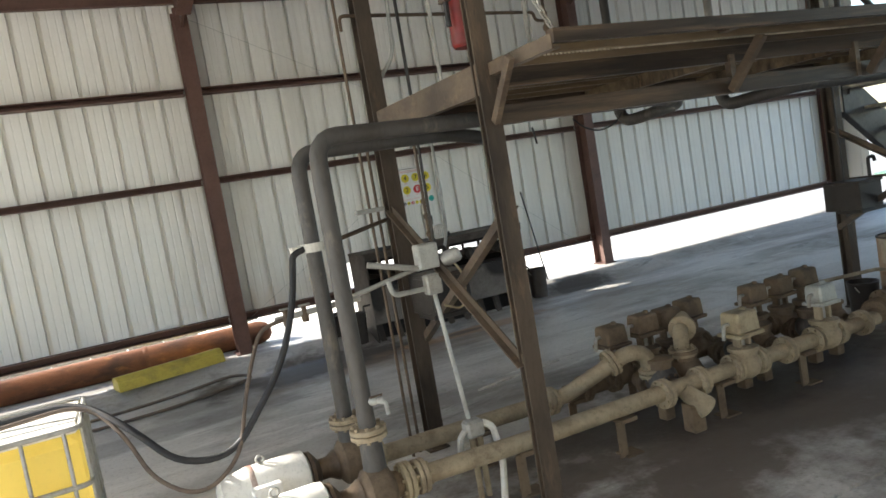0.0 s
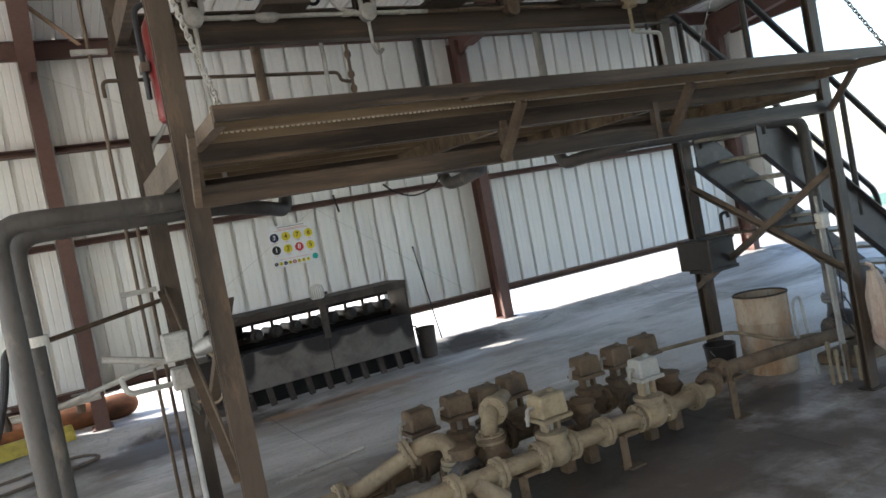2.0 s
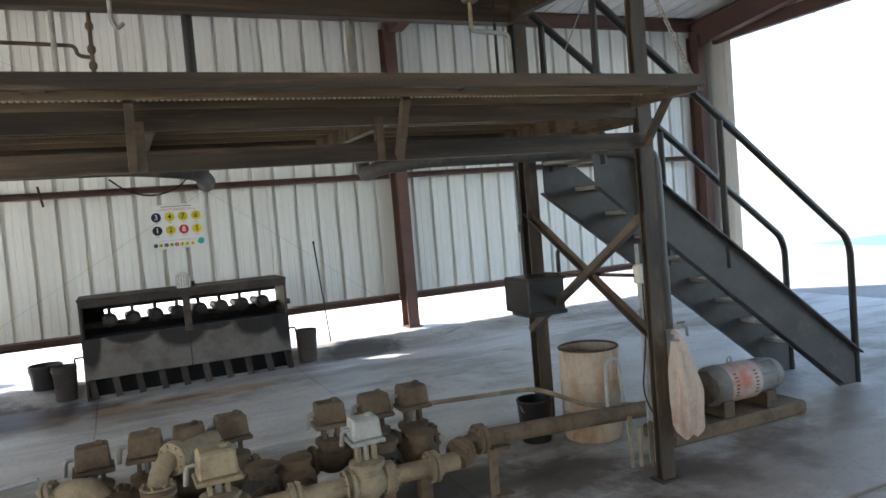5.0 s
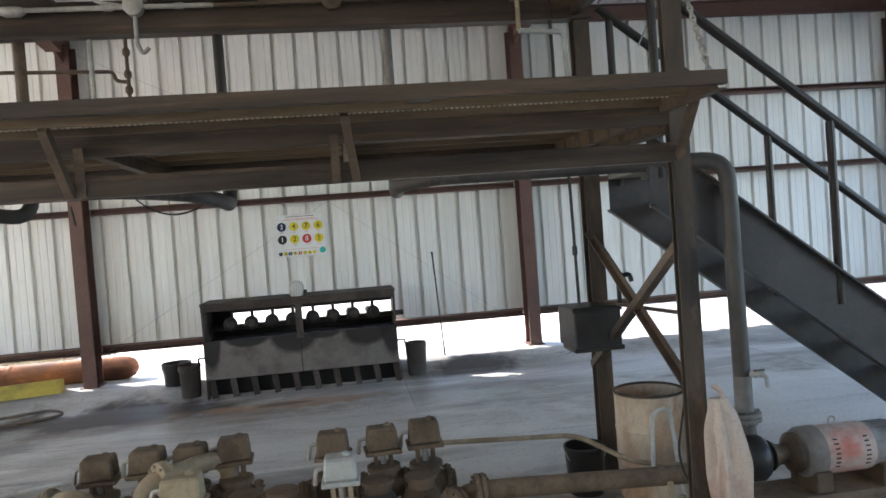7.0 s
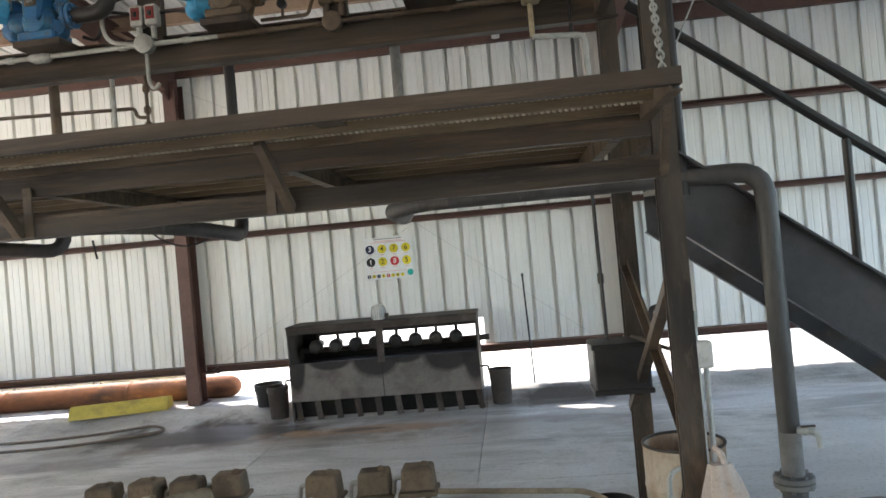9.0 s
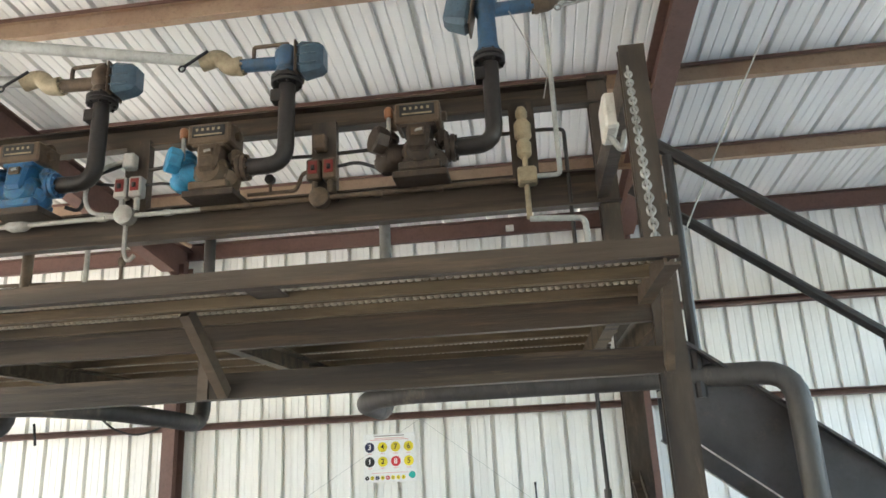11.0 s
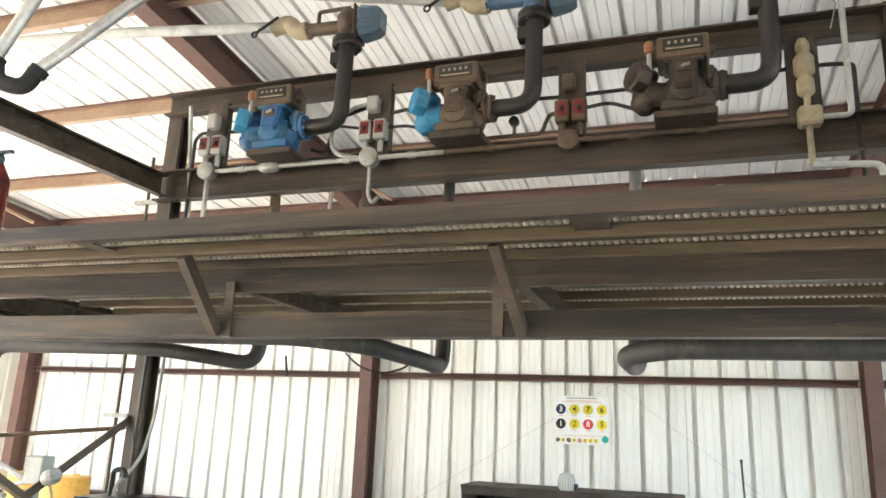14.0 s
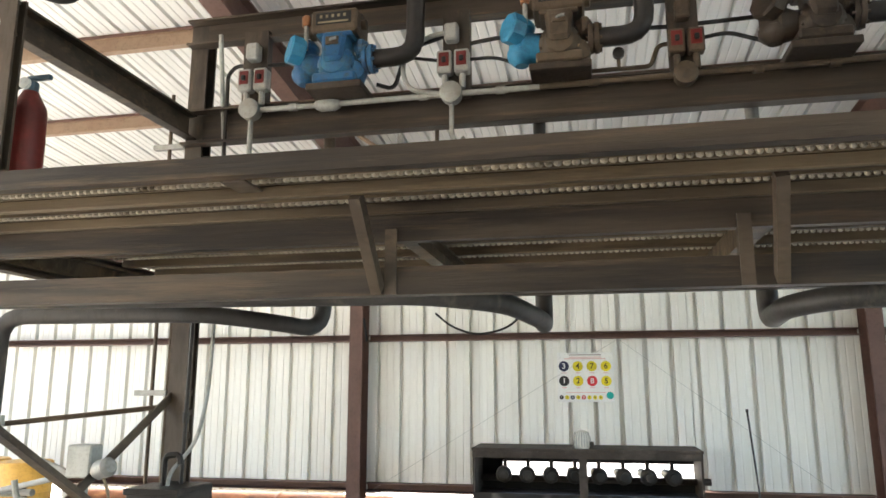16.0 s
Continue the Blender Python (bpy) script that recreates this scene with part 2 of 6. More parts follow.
def floor_material():
    """Old concrete: pale worn bands, oil-dark patches, brown dust round the pipework, a rust stain before the rack.
    Some blots paint in shade and brighter-lit floor.
    """
    m = bpy.data.materials.new("stained_shaded_concrete")
    m.use_nodes = True
    n, l = m.node_tree.nodes, m.node_tree.links
    p = n["Principled BSDF"]
    p.inputs["Specular IOR Level"].default_value = 0.5
    geo = n.new("ShaderNodeNewGeometry")

    def mapped(scale, at=(0, 0, 0)):
        mp = n.new("ShaderNodeMapping")
        mp.inputs["Scale"].default_value = scale
        mp.inputs["Location"].default_value = [-a * s for a, s in zip(at, scale)]
        l.new(geo.outputs["Position"], mp.inputs["Vector"])
        return mp.outputs["Vector"]

    def tex(scale, s, detail=6, rough=0.6, warp=0.0):
        t = n.new("ShaderNodeTexNoise")
        t.inputs["Scale"].default_value, t.inputs["Detail"].default_value, t.inputs["Roughness"].default_value = s, detail, rough
        t.inputs["Distortion"].default_value = warp
        l.new(mapped(scale), t.inputs["Vector"])
        return t.outputs["Fac"]

    def rng(src, a, b, lo=0.0, hi=1.0):
        r = n.new("ShaderNodeMapRange")
        for k, v in (("From Min", a), ("From Max", b), ("To Min", lo), ("To Max", hi)):
            r.inputs[k].default_value = v
        l.new(src, r.inputs["Value"])
        return r.outputs["Result"]

    def op(kind, a, b):
        x = n.new("ShaderNodeMath")
        x.operation = kind
        for i, v in enumerate((a, b)):
            if isinstance(v, float):
                x.inputs[i].default_value = v
            else:
                l.new(v, x.inputs[i])
        return x.outputs[0]

    def blend(a, b, fac):
        x = n.new("ShaderNodeMix")
        x.data_type = 'RGBA'
        for v, k in ((a, 6), (b, 7)):
            if isinstance(v, tuple):
                x.inputs[k].default_value = (*v, 1)
            else:
                l.new(v, x.inputs[k])
        l.new(fac, x.inputs[0])
        return x.outputs[2]

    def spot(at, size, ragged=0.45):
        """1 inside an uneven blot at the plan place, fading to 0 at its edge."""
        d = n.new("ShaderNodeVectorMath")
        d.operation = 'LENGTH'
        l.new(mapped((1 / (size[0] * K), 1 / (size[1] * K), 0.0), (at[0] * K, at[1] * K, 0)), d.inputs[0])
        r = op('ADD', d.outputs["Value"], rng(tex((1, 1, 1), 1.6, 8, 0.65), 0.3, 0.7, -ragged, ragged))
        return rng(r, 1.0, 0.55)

    broad = tex((0.35, 1.1, 1), 0.9, 6, 0.62, 0.6)
    fine = tex((1, 1, 1), 26, 6, 0.7)
    col = blend((0.50, 0.485, 0.46), (0.25, 0.235, 0.21), rng(broad, 0.42, 0.62))
    col = blend(col, (0.66, 0.645, 0.61), rng(tex((0.4, 2.6, 1), 1.3, 8, 0.72, 0.4), 0.56, 0.66, 0, 0.8))
    col = blend(col, (0.11, 0.10, 0.09), rng(tex((0.45, 1.7, 1), 1.1, 9, 0.74, 0.9), 0.57, 0.68, 0, 0.85))
    # (-0.6, 6.2) and (8.2, 5.4) paint the brighter-lit floor towards the open ends
    # (3.9, 3.78) and (5.95, 8.55) paint shade under the valves and beside the rack
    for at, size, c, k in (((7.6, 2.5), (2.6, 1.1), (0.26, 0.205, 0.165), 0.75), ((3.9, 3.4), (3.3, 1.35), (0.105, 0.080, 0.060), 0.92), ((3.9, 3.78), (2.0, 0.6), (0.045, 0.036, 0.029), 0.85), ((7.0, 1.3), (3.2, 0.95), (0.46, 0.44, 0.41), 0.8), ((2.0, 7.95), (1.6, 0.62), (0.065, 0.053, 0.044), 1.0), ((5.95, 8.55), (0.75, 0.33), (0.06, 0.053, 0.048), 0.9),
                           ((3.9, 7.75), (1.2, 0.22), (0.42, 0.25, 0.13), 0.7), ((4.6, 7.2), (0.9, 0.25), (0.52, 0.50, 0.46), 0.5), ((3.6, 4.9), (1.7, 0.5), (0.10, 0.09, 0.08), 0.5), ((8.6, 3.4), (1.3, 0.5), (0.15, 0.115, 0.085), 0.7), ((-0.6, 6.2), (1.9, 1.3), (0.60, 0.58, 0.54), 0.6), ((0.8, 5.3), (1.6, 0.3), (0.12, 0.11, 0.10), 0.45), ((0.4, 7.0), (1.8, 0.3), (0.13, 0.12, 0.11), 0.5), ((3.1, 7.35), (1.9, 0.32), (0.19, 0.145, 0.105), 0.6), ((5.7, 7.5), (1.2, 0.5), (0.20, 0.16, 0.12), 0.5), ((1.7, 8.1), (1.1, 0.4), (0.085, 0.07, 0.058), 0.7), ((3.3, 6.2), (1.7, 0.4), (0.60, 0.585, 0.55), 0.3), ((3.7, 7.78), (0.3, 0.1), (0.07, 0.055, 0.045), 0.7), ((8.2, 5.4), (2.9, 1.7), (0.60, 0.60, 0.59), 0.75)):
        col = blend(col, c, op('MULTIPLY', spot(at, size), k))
    col = blend(col, (0.12, 0.108, 0.093), rng(fine, 0.52, 0.80, 0, 0.75))
    col = blend(col, (0.62, 0.60, 0.56), rng(tex((1, 1, 1), 9, 9, 0.8), 0.62, 0.75, 0, 0.35))
    l.new(col, p.inputs["Base Color"])
    l.new(rng(broad, 0.3, 0.7, 0.46, 0.72), p.inputs["Roughness"])
    b = n.new("ShaderNodeBump")
    b.inputs["Strength"].default_value, b.inputs["Distance"].default_value = 0.3, 0.012
    l.new(fine, b.inputs["Height"])
    l.new(b.outputs["Normal"], p.inputs["Normal"])
    return m


TEETH = material("bright_galvanised_teeth", (0.68, 0.62, 0.50), (0.20, 0.16, 0.11), 0.3, metal=0.5, scale=7, fine=45, bump=0.05)
MOTORGREY = material("grey_motor_casting", (0.22, 0.21, 0.195), (0.13, 0.12, 0.105), 0.55, scale=4, fine=35, mix=0.6, bump=0.15)
OILY = material("oily_dark_brown_casting", (0.065, 0.048, 0.036), (0.035, 0.027, 0.022), 0.45, metal=0.3, scale=8, fine=45, bump=0.2, rust=(0.12, 0.085, 0.055), rust_amount=0.3)
FLOORMAT = floor_material()
FIELD = material("far_lawn", (0.11, 0.21, 0.16), (0.14, 0.24, 0.18), 0.9, scale=0.3, fine=12, bump=0.2)


def translucent_material(name, base, through):
    """Milky plastic that lets part of the daylight through."""
    m = material(name, base, tuple(c * 0.85 for c in base), 0.4, scale=3, fine=30, bump=0.04, grime=0.2)
    n, l = m.node_tree.nodes, m.node_tree.links
    t = n.new("ShaderNodeBsdfTranslucent")
    t.inputs["Color"].default_value = (*through, 1)
    x = n.new("ShaderNodeMixShader")
    x.inputs[0].default_value = 0.75
    l.new(n["Principled BSDF"].outputs[0], x.inputs[1])
    l.new(t.outputs[0], x.inputs[2])
    l.new(x.outputs[0], n["Material Output"].inputs["Surface"])
    return m


TOTE = translucent_material("milky_yellow_plastic", (0.88, 0.70, 0.20), (0.97, 0.86, 0.42))
WHITETOP = material("sun_bleached_plastic", (0.88, 0.86, 0.80), (0.80, 0.77, 0.70), 0.5, scale=4, fine=40, bump=0.06, grime=0.12)
CHAR = material("charred_casting", (0.030, 0.026, 0.023), (0.075, 0.062, 0.052), 0.6, metal=0.2, scale=5, fine=30, bump=0.2)
# near-black that paints the deep shade in and under the trough
SHADEBLACK = material("painted_shade_black", (0.012, 0.011, 0.011), (0.02, 0.018, 0.017), 0.9, scale=3, fine=30, bump=0.1)
COPPER = material("coppery_brown_pipe", (0.24, 0.13, 0.075), (0.15, 0.085, 0.05), 0.4, metal=0.5, scale=5, fine=40, bump=0.1)


# ---- building blocks, in plan units ----
BASE = {}


def thing(name, base, label, category, group="", kind=""):
    ob = new(name)
    ob.empty_display_size = 0.1
    ob.location = Vector(base) * K
    BASE[ob.name] = Vector(base)
    return tagged(ob, label, category, group, kind)


def part(name, bm, mat, parent=None, label="", smooth=False, kind=""):
    base = BASE[parent.name] if parent else Vector((0, 0, 0))
    bm.transform(Matrix.Scale(K, 4) @ Matrix.Translation(-base))
    bmesh.ops.recalc_face_normals(bm, faces=bm.faces)
    me = bpy.data.meshes.new(name)
    bm.to_mesh(me)
    bm.free()
    me.materials.append(mat)
    if smooth:
        me.polygons.foreach_set("use_smooth", [True] * len(me.polygons))
        me.set_sharp_from_angle(angle=radians(35))
    ob = new(name, me)
    ob.parent = parent
    BASE[ob.name] = base
    return tagged(ob, label, kind=kind)


def moved(ob, dx, dy, dz, turn=0.0):
    """A copy of a thing, shifted by plan units and turned about its base."""
    loc = ob.location + Vector((dx, dy, dz)) * K
    return copy_thing(ob, Matrix.Translation(loc) @ pose(0, 0, 0, 0, 0, turn))


def box(bm, a, b, bevel=0.0):
    lo, hi = [min(p, q) for p, q in zip(a, b)], [max(p, q) for p, q in zip(a, b)]
    m = Matrix.LocRotScale([(p + q) / 2 for p, q in zip(lo, hi)], None, [q - p for p, q in zip(lo, hi)])
    made = bmesh.ops.create_cube(bm, size=1, matrix=m)
    if bevel:
        edges = list({e for v in made["verts"] for e in v.link_edges})
        bmesh.ops.bevel(bm, geom=edges, offset=bevel, segments=1, affect='EDGES')
    return bm


def frame_of(p, q, up=(0, 0, 1)):
    d = (Vector(q) - Vector(p)).normalized()
    u = Vector(up)
    if abs(d.dot(u)) > 0.98:
        u = Vector((0, 1, 0))
    s = d.cross(u).normalized()
    return d, s, s.cross(d)


def extrude(bm, outline, p, q, up=(0, 0, 1)):
    """A bar of the given outline (sideways, up) from p to q."""
    d, s, u = frame_of(p, q, up)
    rings = [[bm.verts.new(Vector(e) + s * a + u * b) for a, b in outline] for e in (p, q)]
    k = len(outline)
    for i in range(k):
        bm.faces.new((rings[0][i], rings[0][(i + 1) % k], rings[1][(i + 1) % k], rings[1][i]))
    bm.faces.new(rings[0][::-1])
    bm.faces.new(rings[1])
    return bm


def rect(w, h):
    return [(-w / 2, -h / 2), (w / 2, -h / 2), (w / 2, h / 2), (-w / 2, h / 2)]


def channel(w, h, t=0.012):
    """A C section, open to the side +w."""
    return [(-w / 2, -h / 2), (w / 2, -h / 2), (w / 2, -h / 2 + t), (-w / 2 + t, -h / 2 + t), (-w / 2 + t, h / 2 - t), (w / 2, h / 2 - t), (w / 2, h / 2), (-w / 2, h / 2)]


def ibeam(w, h, t=0.012):
    a, b = w / 2, h / 2
    return [(-a, -b), (a, -b), (a, -b + t), (t / 2, -b + t), (t / 2, b - t), (a, b - t), (a, b), (-a, b), (-a, b - t), (-t / 2, b - t), (-t / 2, -b + t), (-a, -b + t)]


def angle(w, h, t=0.012):
    return [(0, 0), (w, 0), (w, t), (t, t), (t, h), (0, h)]


def tube(bm, pts, r, seg=12, bend=0.0, cap=True):
    """A pipe through the points, its corners rounded by the radius bend."""
    pts = [Vector(p) for p in pts]
    path = [pts[0]]
    for a, b, c in zip(pts, pts[1:], pts[2:]):
        if bend:
            cut = min(bend, (b - a).length * 0.49, (c - b).length * 0.49)
            s, e = b + (a - b).normalized() * cut, b + (c - b).normalized() * cut
            path += [(1 - f) ** 2 * s + 2 * f * (1 - f) * b + f * f * e for f in (0, 0.2, 0.4, 0.6, 0.8, 1)]
        else:
            path.append(b)
    path.append(pts[-1])
    side, rings = None, []
    for i, p in enumerate(path):
        d = (path[min(i + 1, len(path) - 1)] - path[max(i - 1, 0)]).normalized()
        if side is None:
            side = d.orthogonal().normalized()
        side = (side - d * side.dot(d)).normalized()
        up = d.cross(side)
        rings.append([bm.verts.new(p + (side * math.cos(k * math.tau / seg) + up * math.sin(k * math.tau / seg)) * r) for k in range(seg)])
    for a, b in zip(rings, rings[1:]):
        for k in range(seg):
            bm.faces.new((a[k], a[(k + 1) % seg], b[(k + 1) % seg], b[k]))
    if cap:
        bm.faces.new(rings[0][::-1])
        bm.faces.new(rings[-1])
    return bm


def lathe(bm, centre, axis, outline, seg=20, cap=True):
    """Turned about the axis: outline of (radius, distance along the axis)."""
    c, d = Vector(centre), Vector(axis).normalized()
    s = d.orthogonal().normalized()
    u = d.cross(s)
    rings = [[bm.verts.new(c + d * h + (s * math.cos(k * math.tau / seg) + u * math.sin(k * math.tau / seg)) * r) for k in range(seg)] for r, h in outline]
    for a, b in zip(rings, rings[1:]):
        for k in range(seg):
            bm.faces.new((a[k], a[(k + 1) % seg], b[(k + 1) % seg], b[k]))
    if cap:
        bm.faces.new(rings[0][::-1])
        bm.faces.new(rings[-1])
    return bm


def B():
    return bmesh.new()

FLOOR = -0.18

# ---- the setting ----


def floor_height(y):
    f = min(max((y - 8.35) / 0.5, 0), 1)
    return FLOOR + (0.17) * f * f * (3 - 2 * f)


def make_floor():
    """Poured slabs with open joints between them, over a dark bed."""
    f = thing("floor", (0, 0, FLOOR), "worn grey concrete slabs with oil stains, dust and painted shade", "floor", kind="structure")
    xs = [-4.9, -1.45, 2.93, 5.12, 9.5, 13.1]
    ys = [-5.5, -1.6, 2.32, 5.68, 6.88, 9.9]
    rnd = random.Random(4)
    for x0, x1 in zip(xs, xs[1:]):
        for y0, y1 in zip(ys, ys[1:]):
            rows = [y0 + 0.006, y1 - 0.006] if y1 < 9 else [y0 + 0.006, 8.3, 8.4, 8.5, 8.6, 8.7, 8.8, 8.9, y1]
            lift = rnd.uniform(-0.004, 0.0) - (0.012 if y1 < 2.4 else 0)
            gap = 0.003 if y0 > 5 else 0.002
            bm = B()
            top = [[bm.verts.new((x, y, floor_height(y) + lift)) for x in (x0 + gap, x1 - gap)] for y in rows]
            low = [[bm.verts.new((x, y, floor_height(y) - 0.12)) for x in (x0 + gap, x1 - gap)] for y in rows]
            for i in range(len(rows) - 1):
                bm.faces.new((top[i][0], top[i][1], top[i + 1][1], top[i + 1][0]))
                bm.faces.new((low[i][0], low[i + 1][0], low[i + 1][1], low[i][1]))
                for k in (0, 1):
                    bm.faces.new((top[i][k], top[i + 1][k], low[i + 1][k], low[i][k]))
            for i in (0, -1):
                bm.faces.new((top[i][0], top[i][1], low[i][1], low[i][0]))
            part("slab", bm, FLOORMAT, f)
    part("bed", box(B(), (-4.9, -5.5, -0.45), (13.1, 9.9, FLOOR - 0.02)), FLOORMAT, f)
    return f


floor = make_floor()


def make_ground():
    bm = B()
    bmesh.ops.create_grid(bm, x_segments=1, y_segments=1, size=1500, matrix=Matrix.Translation((0, 0, -0.25)))
    return tagged(part("ground", bm, GROUND, None, "sunlit pale gravel yard with dry grass", kind="structure"), category="ground")


ground = make_ground()
# extra-pale ground slabs, added to bounce more daylight in from west and north
for name, lo, hi in (("pavement_west", (-19, -9, -0.25), (-4.95, 9.95, -0.235)), ("pavement_north", (-19, 9.95, -0.25), (9.5, 24, -0.235))):
    tagged(part(name, box(B(), lo, hi), APRON, None, "pale apron added outside to bounce daylight into the shed", kind="structure"), category="pavement")

RIB = 0.2832
PHASE = 1.8214


def sheet_strip(bm, x0, x1, z0, z1, y, out=1.0):
    """One sheet of ribbed siding in the plane y, its ribs pressed outwards."""
    line = [(x0, 0)]
    x = PHASE + RIB * math.ceil((x0 + 0.04 - PHASE) / RIB)
    for k in (0.34, 0.66):
        if x - RIB * (1 - k) - 0.015 > x0:
            line += [(x - RIB * (1 - k) - 0.012, 0), (x - RIB * (1 - k), 0.005), (x - RIB * (1 - k) + 0.012, 0)]
    while x < x1 - 0.04:
        line += [(x - 0.028, 0), (x - 0.021, 0.06), (x + 0.021, 0.06), (x + 0.028, 0)]
        for k in (0.34, 0.66):
            if x + RIB * k + 0.015 < x1:
                line += [(x + RIB * k - 0.012, 0), (x + RIB * k, 0.005), (x + RIB * k + 0.012, 0)]
        x += RIB
    line.append((x1, 0))
    lo = [bm.verts.new((a, y + out * b, z0)) for a, b in line]
    hi = [bm.verts.new((a, y + out * b, z1)) for a, b in line]
    for i in range(len(line) - 1):
        bm.faces.new((lo[i], lo[i + 1], hi[i + 1], hi[i]))
    made = bmesh.ops.extrude_face_region(bm, geom=list(bm.faces))
    for v in made["geom"]:
        if isinstance(v, bmesh.types.BMVert):
            v.co.y += out * 0.006
    return bm


WALL = 9.27


def make_wall(name, y, out, x_from, x_to, z0, z1, label):
    wall = thing(name, (x_from, y, 0), label, "wall", kind="structure")
    edges = [x_from]
    x = PHASE + RIB * (math.ceil((x_from - PHASE) / RIB) + 0.16)
    while x < x_to - 0.1:
        edges.append(x)
        x += 3 * RIB
    edges.append(x_to)
    if name == "wall_north":
        edges = sorted([e for e in edges if not (2.6 < e < 2.9 or 5.0 < e < 5.25)] + [2.80, 5.13])
    for p, q in zip(edges, edges[1:]):
        bottom = z0 if p < 1.2 else z0 + 0.04
        if name == "wall_north" and 2.79 < p < 5.1:
            bottom = 0.80  # cut away behind the rack
        part("siding_sheet", sheet_strip(B(), p, q, bottom, z1, y, out), SHEET, wall)
    return wall


wall_back = make_wall("wall_north", WALL, 1, -4.62, 12.8, 0.33, 4.486, "white ribbed metal siding wall, stained and dented")
wall_front = make_wall("wall_south", -5.0, -1, -4.62, 12.8, 0.0, 4.47, "white ribbed metal siding wall")

COLUMNS = (-4.3, 1.33, 6.95, 12.55)


def roof_z(y):
    return 4.49 + 0.083 * (WALL - max(y, 4 - y))


def make_roof():
    bm = B()
    x = -5.0
    while x < 13.1:
        sec = [(x, 0), (x + 0.036, 0), (x + 0.046, 0.008), (x + 0.056, 0), (x + 0.118, 0), (x + 0.124, 0.05), (x + 0.158, 0.05), (x + 0.164, 0), (x + 0.226, 0), (x + 0.236, 0.008), (x + 0.246, 0), (x + RIB, 0)]
        for ya, yb in ((2.0, 9.6), (-5.4, 2.0)):
            lo = [bm.verts.new((a, ya, roof_z(ya) + b)) for a, b in sec]
            hi = [bm.verts.new((a, yb, roof_z(yb) + b)) for a, b in sec]
            for i in range(len(sec) - 1):
                bm.faces.new((lo[i], lo[i + 1], hi[i + 1], hi[i]))
        x += RIB
    made = bmesh.ops.extrude_face_region(bm, geom=list(bm.faces))
    for v in made["geom"]:
        if isinstance(v, bmesh.types.BMVert):
            v.co.z += 0.008
    return tagged(part("ceiling", bm, ROOF, None, "white ribbed metal roof sheets over steel purlins", kind="structure"), category="ceiling")


ceiling = make_roof()

# unseen strips added to close the roof rib ends against leaking sky light
for y in (9.602, -5.41):
    tagged(part("trim", box(B(), (-5.0, y, roof_z(y) - 0.03), (13.1, y + 0.008, roof_z(y) + 0.07)), SHEET, None, "added white strip blocking sky light at the eave", kind="structure"), category="trim")

# purlins, rafters, columns and girts of the shed
for y in (9.18, 7.72, 6.22, 4.75, 3.3, 0.7, -0.8, -2.3, -3.8, -4.95):
    z = roof_z(y) - 0.09
    eave = abs(y - 9.18) < 0.1
    deep = 0.215 if eave else 0.17
    z = roof_z(y) - deep / 2 - 0.01 if eave else z
    tagged(part("purlin", extrude(B(), channel(0.07, deep), (-5.0, y, z), (13.1, y, z)), PRIMER if eave else PURLIN, None,
                "red-brown steel eave strut under the roof" if eave else "buff-brown steel purlin under the roof sheets", kind="structure"), category="purlin")
    if not eave and y > 2:
        tagged(part("purlin_flange", box(B(), (-5.0, y - 0.042, z + 0.055), (13.1, y - 0.034, z + 0.084)), PRIMER, None, "red-brown upper edge of a roof purlin", kind="structure"), category="purlin")


def make_frame_column(x):
    base = (x, 9.1, -0.02)
    col = thing("steel_column", base, "red-brown primed steel frame column with rust at its foot", "column", "shed frame columns", "structure")
    bm = B()
    extrude(bm, ibeam(0.16, 0.26, 0.015), (x, 9.12, -0.02), (x, 9.12, 4.18), (0, 1, 0))
    part("shaft", bm, PRIMER, col)
    part("base_plate", box(B(), (x - 0.11, 8.96, -0.02), (x + 0.11, 9.26, 0.0)), PRIMER, col)
    bm = B()
    side = [(8.99, 3.95), (8.75, 4.03), (5.0, 4.47), (2.0, 4.71), (2.0, 4.99), (9.25, 4.38), (9.25, 3.95)]
    for dx, w in ((0.0, 0.014),):
        a = [bm.verts.new((x - w, p, q)) for p, q in side]
        b = [bm.verts.new((x + w, p, q)) for p, q in side]
        bm.faces.new(a)
        bm.faces.new(b[::-1])
        for i in range(len(side)):
            j = (i + 1) % len(side)
            bm.faces.new((a[i], a[j], b[j], b[i]))
    for p, q in zip(side[1:4], side[2:4]):
        extrude(bm, rect(0.17, 0.015), (x, *p), (x, *q))
    extrude(bm, rect(0.17, 0.015), (x, 2.0, 4.99), (x, 9.25, 4.39))
    part("rafter", bm, PRIMER, col)
    bm = B()
    extrude(bm, angle(0.05, 0.05), (x, 7.72, 4.43), (x + 0.5, 8.3, 4.15))
    part("fly_brace", bm, PURLIN, col)
    return col


for x in COLUMNS:
    make_frame_column(x)
for x in COLUMNS:
    tagged(part("rafter", extrude(B(), ibeam(0.17, 0.28, 0.015), (x, 2.0, 4.85), (x, -4.9, 4.25)), PRIMER, None, "red-brown steel rafter", kind="structure"), category="rafter")

for a, b in zip(COLUMNS, COLUMNS[1:]):
    for z in (2.13, 3.22):
        tagged(part("girt", extrude(B(), channel(0.16, 0.075, 0.01), (a + 0.1, WALL - 0.1, z), (b - 0.1, WALL - 0.1, z)), PRIMER, None,
                    "red-brown steel wall girt", kind="structure"), category="girt")
    tagged(part("girt", extrude(B(), channel(0.16, 0.09, 0.01), (a + 0.1, WALL - 0.1, 0.42), (b - 0.1, WALL - 0.1, 0.42)), PRIMER, None,
                "dusty red-brown steel base girt", kind="structure"), category="girt")

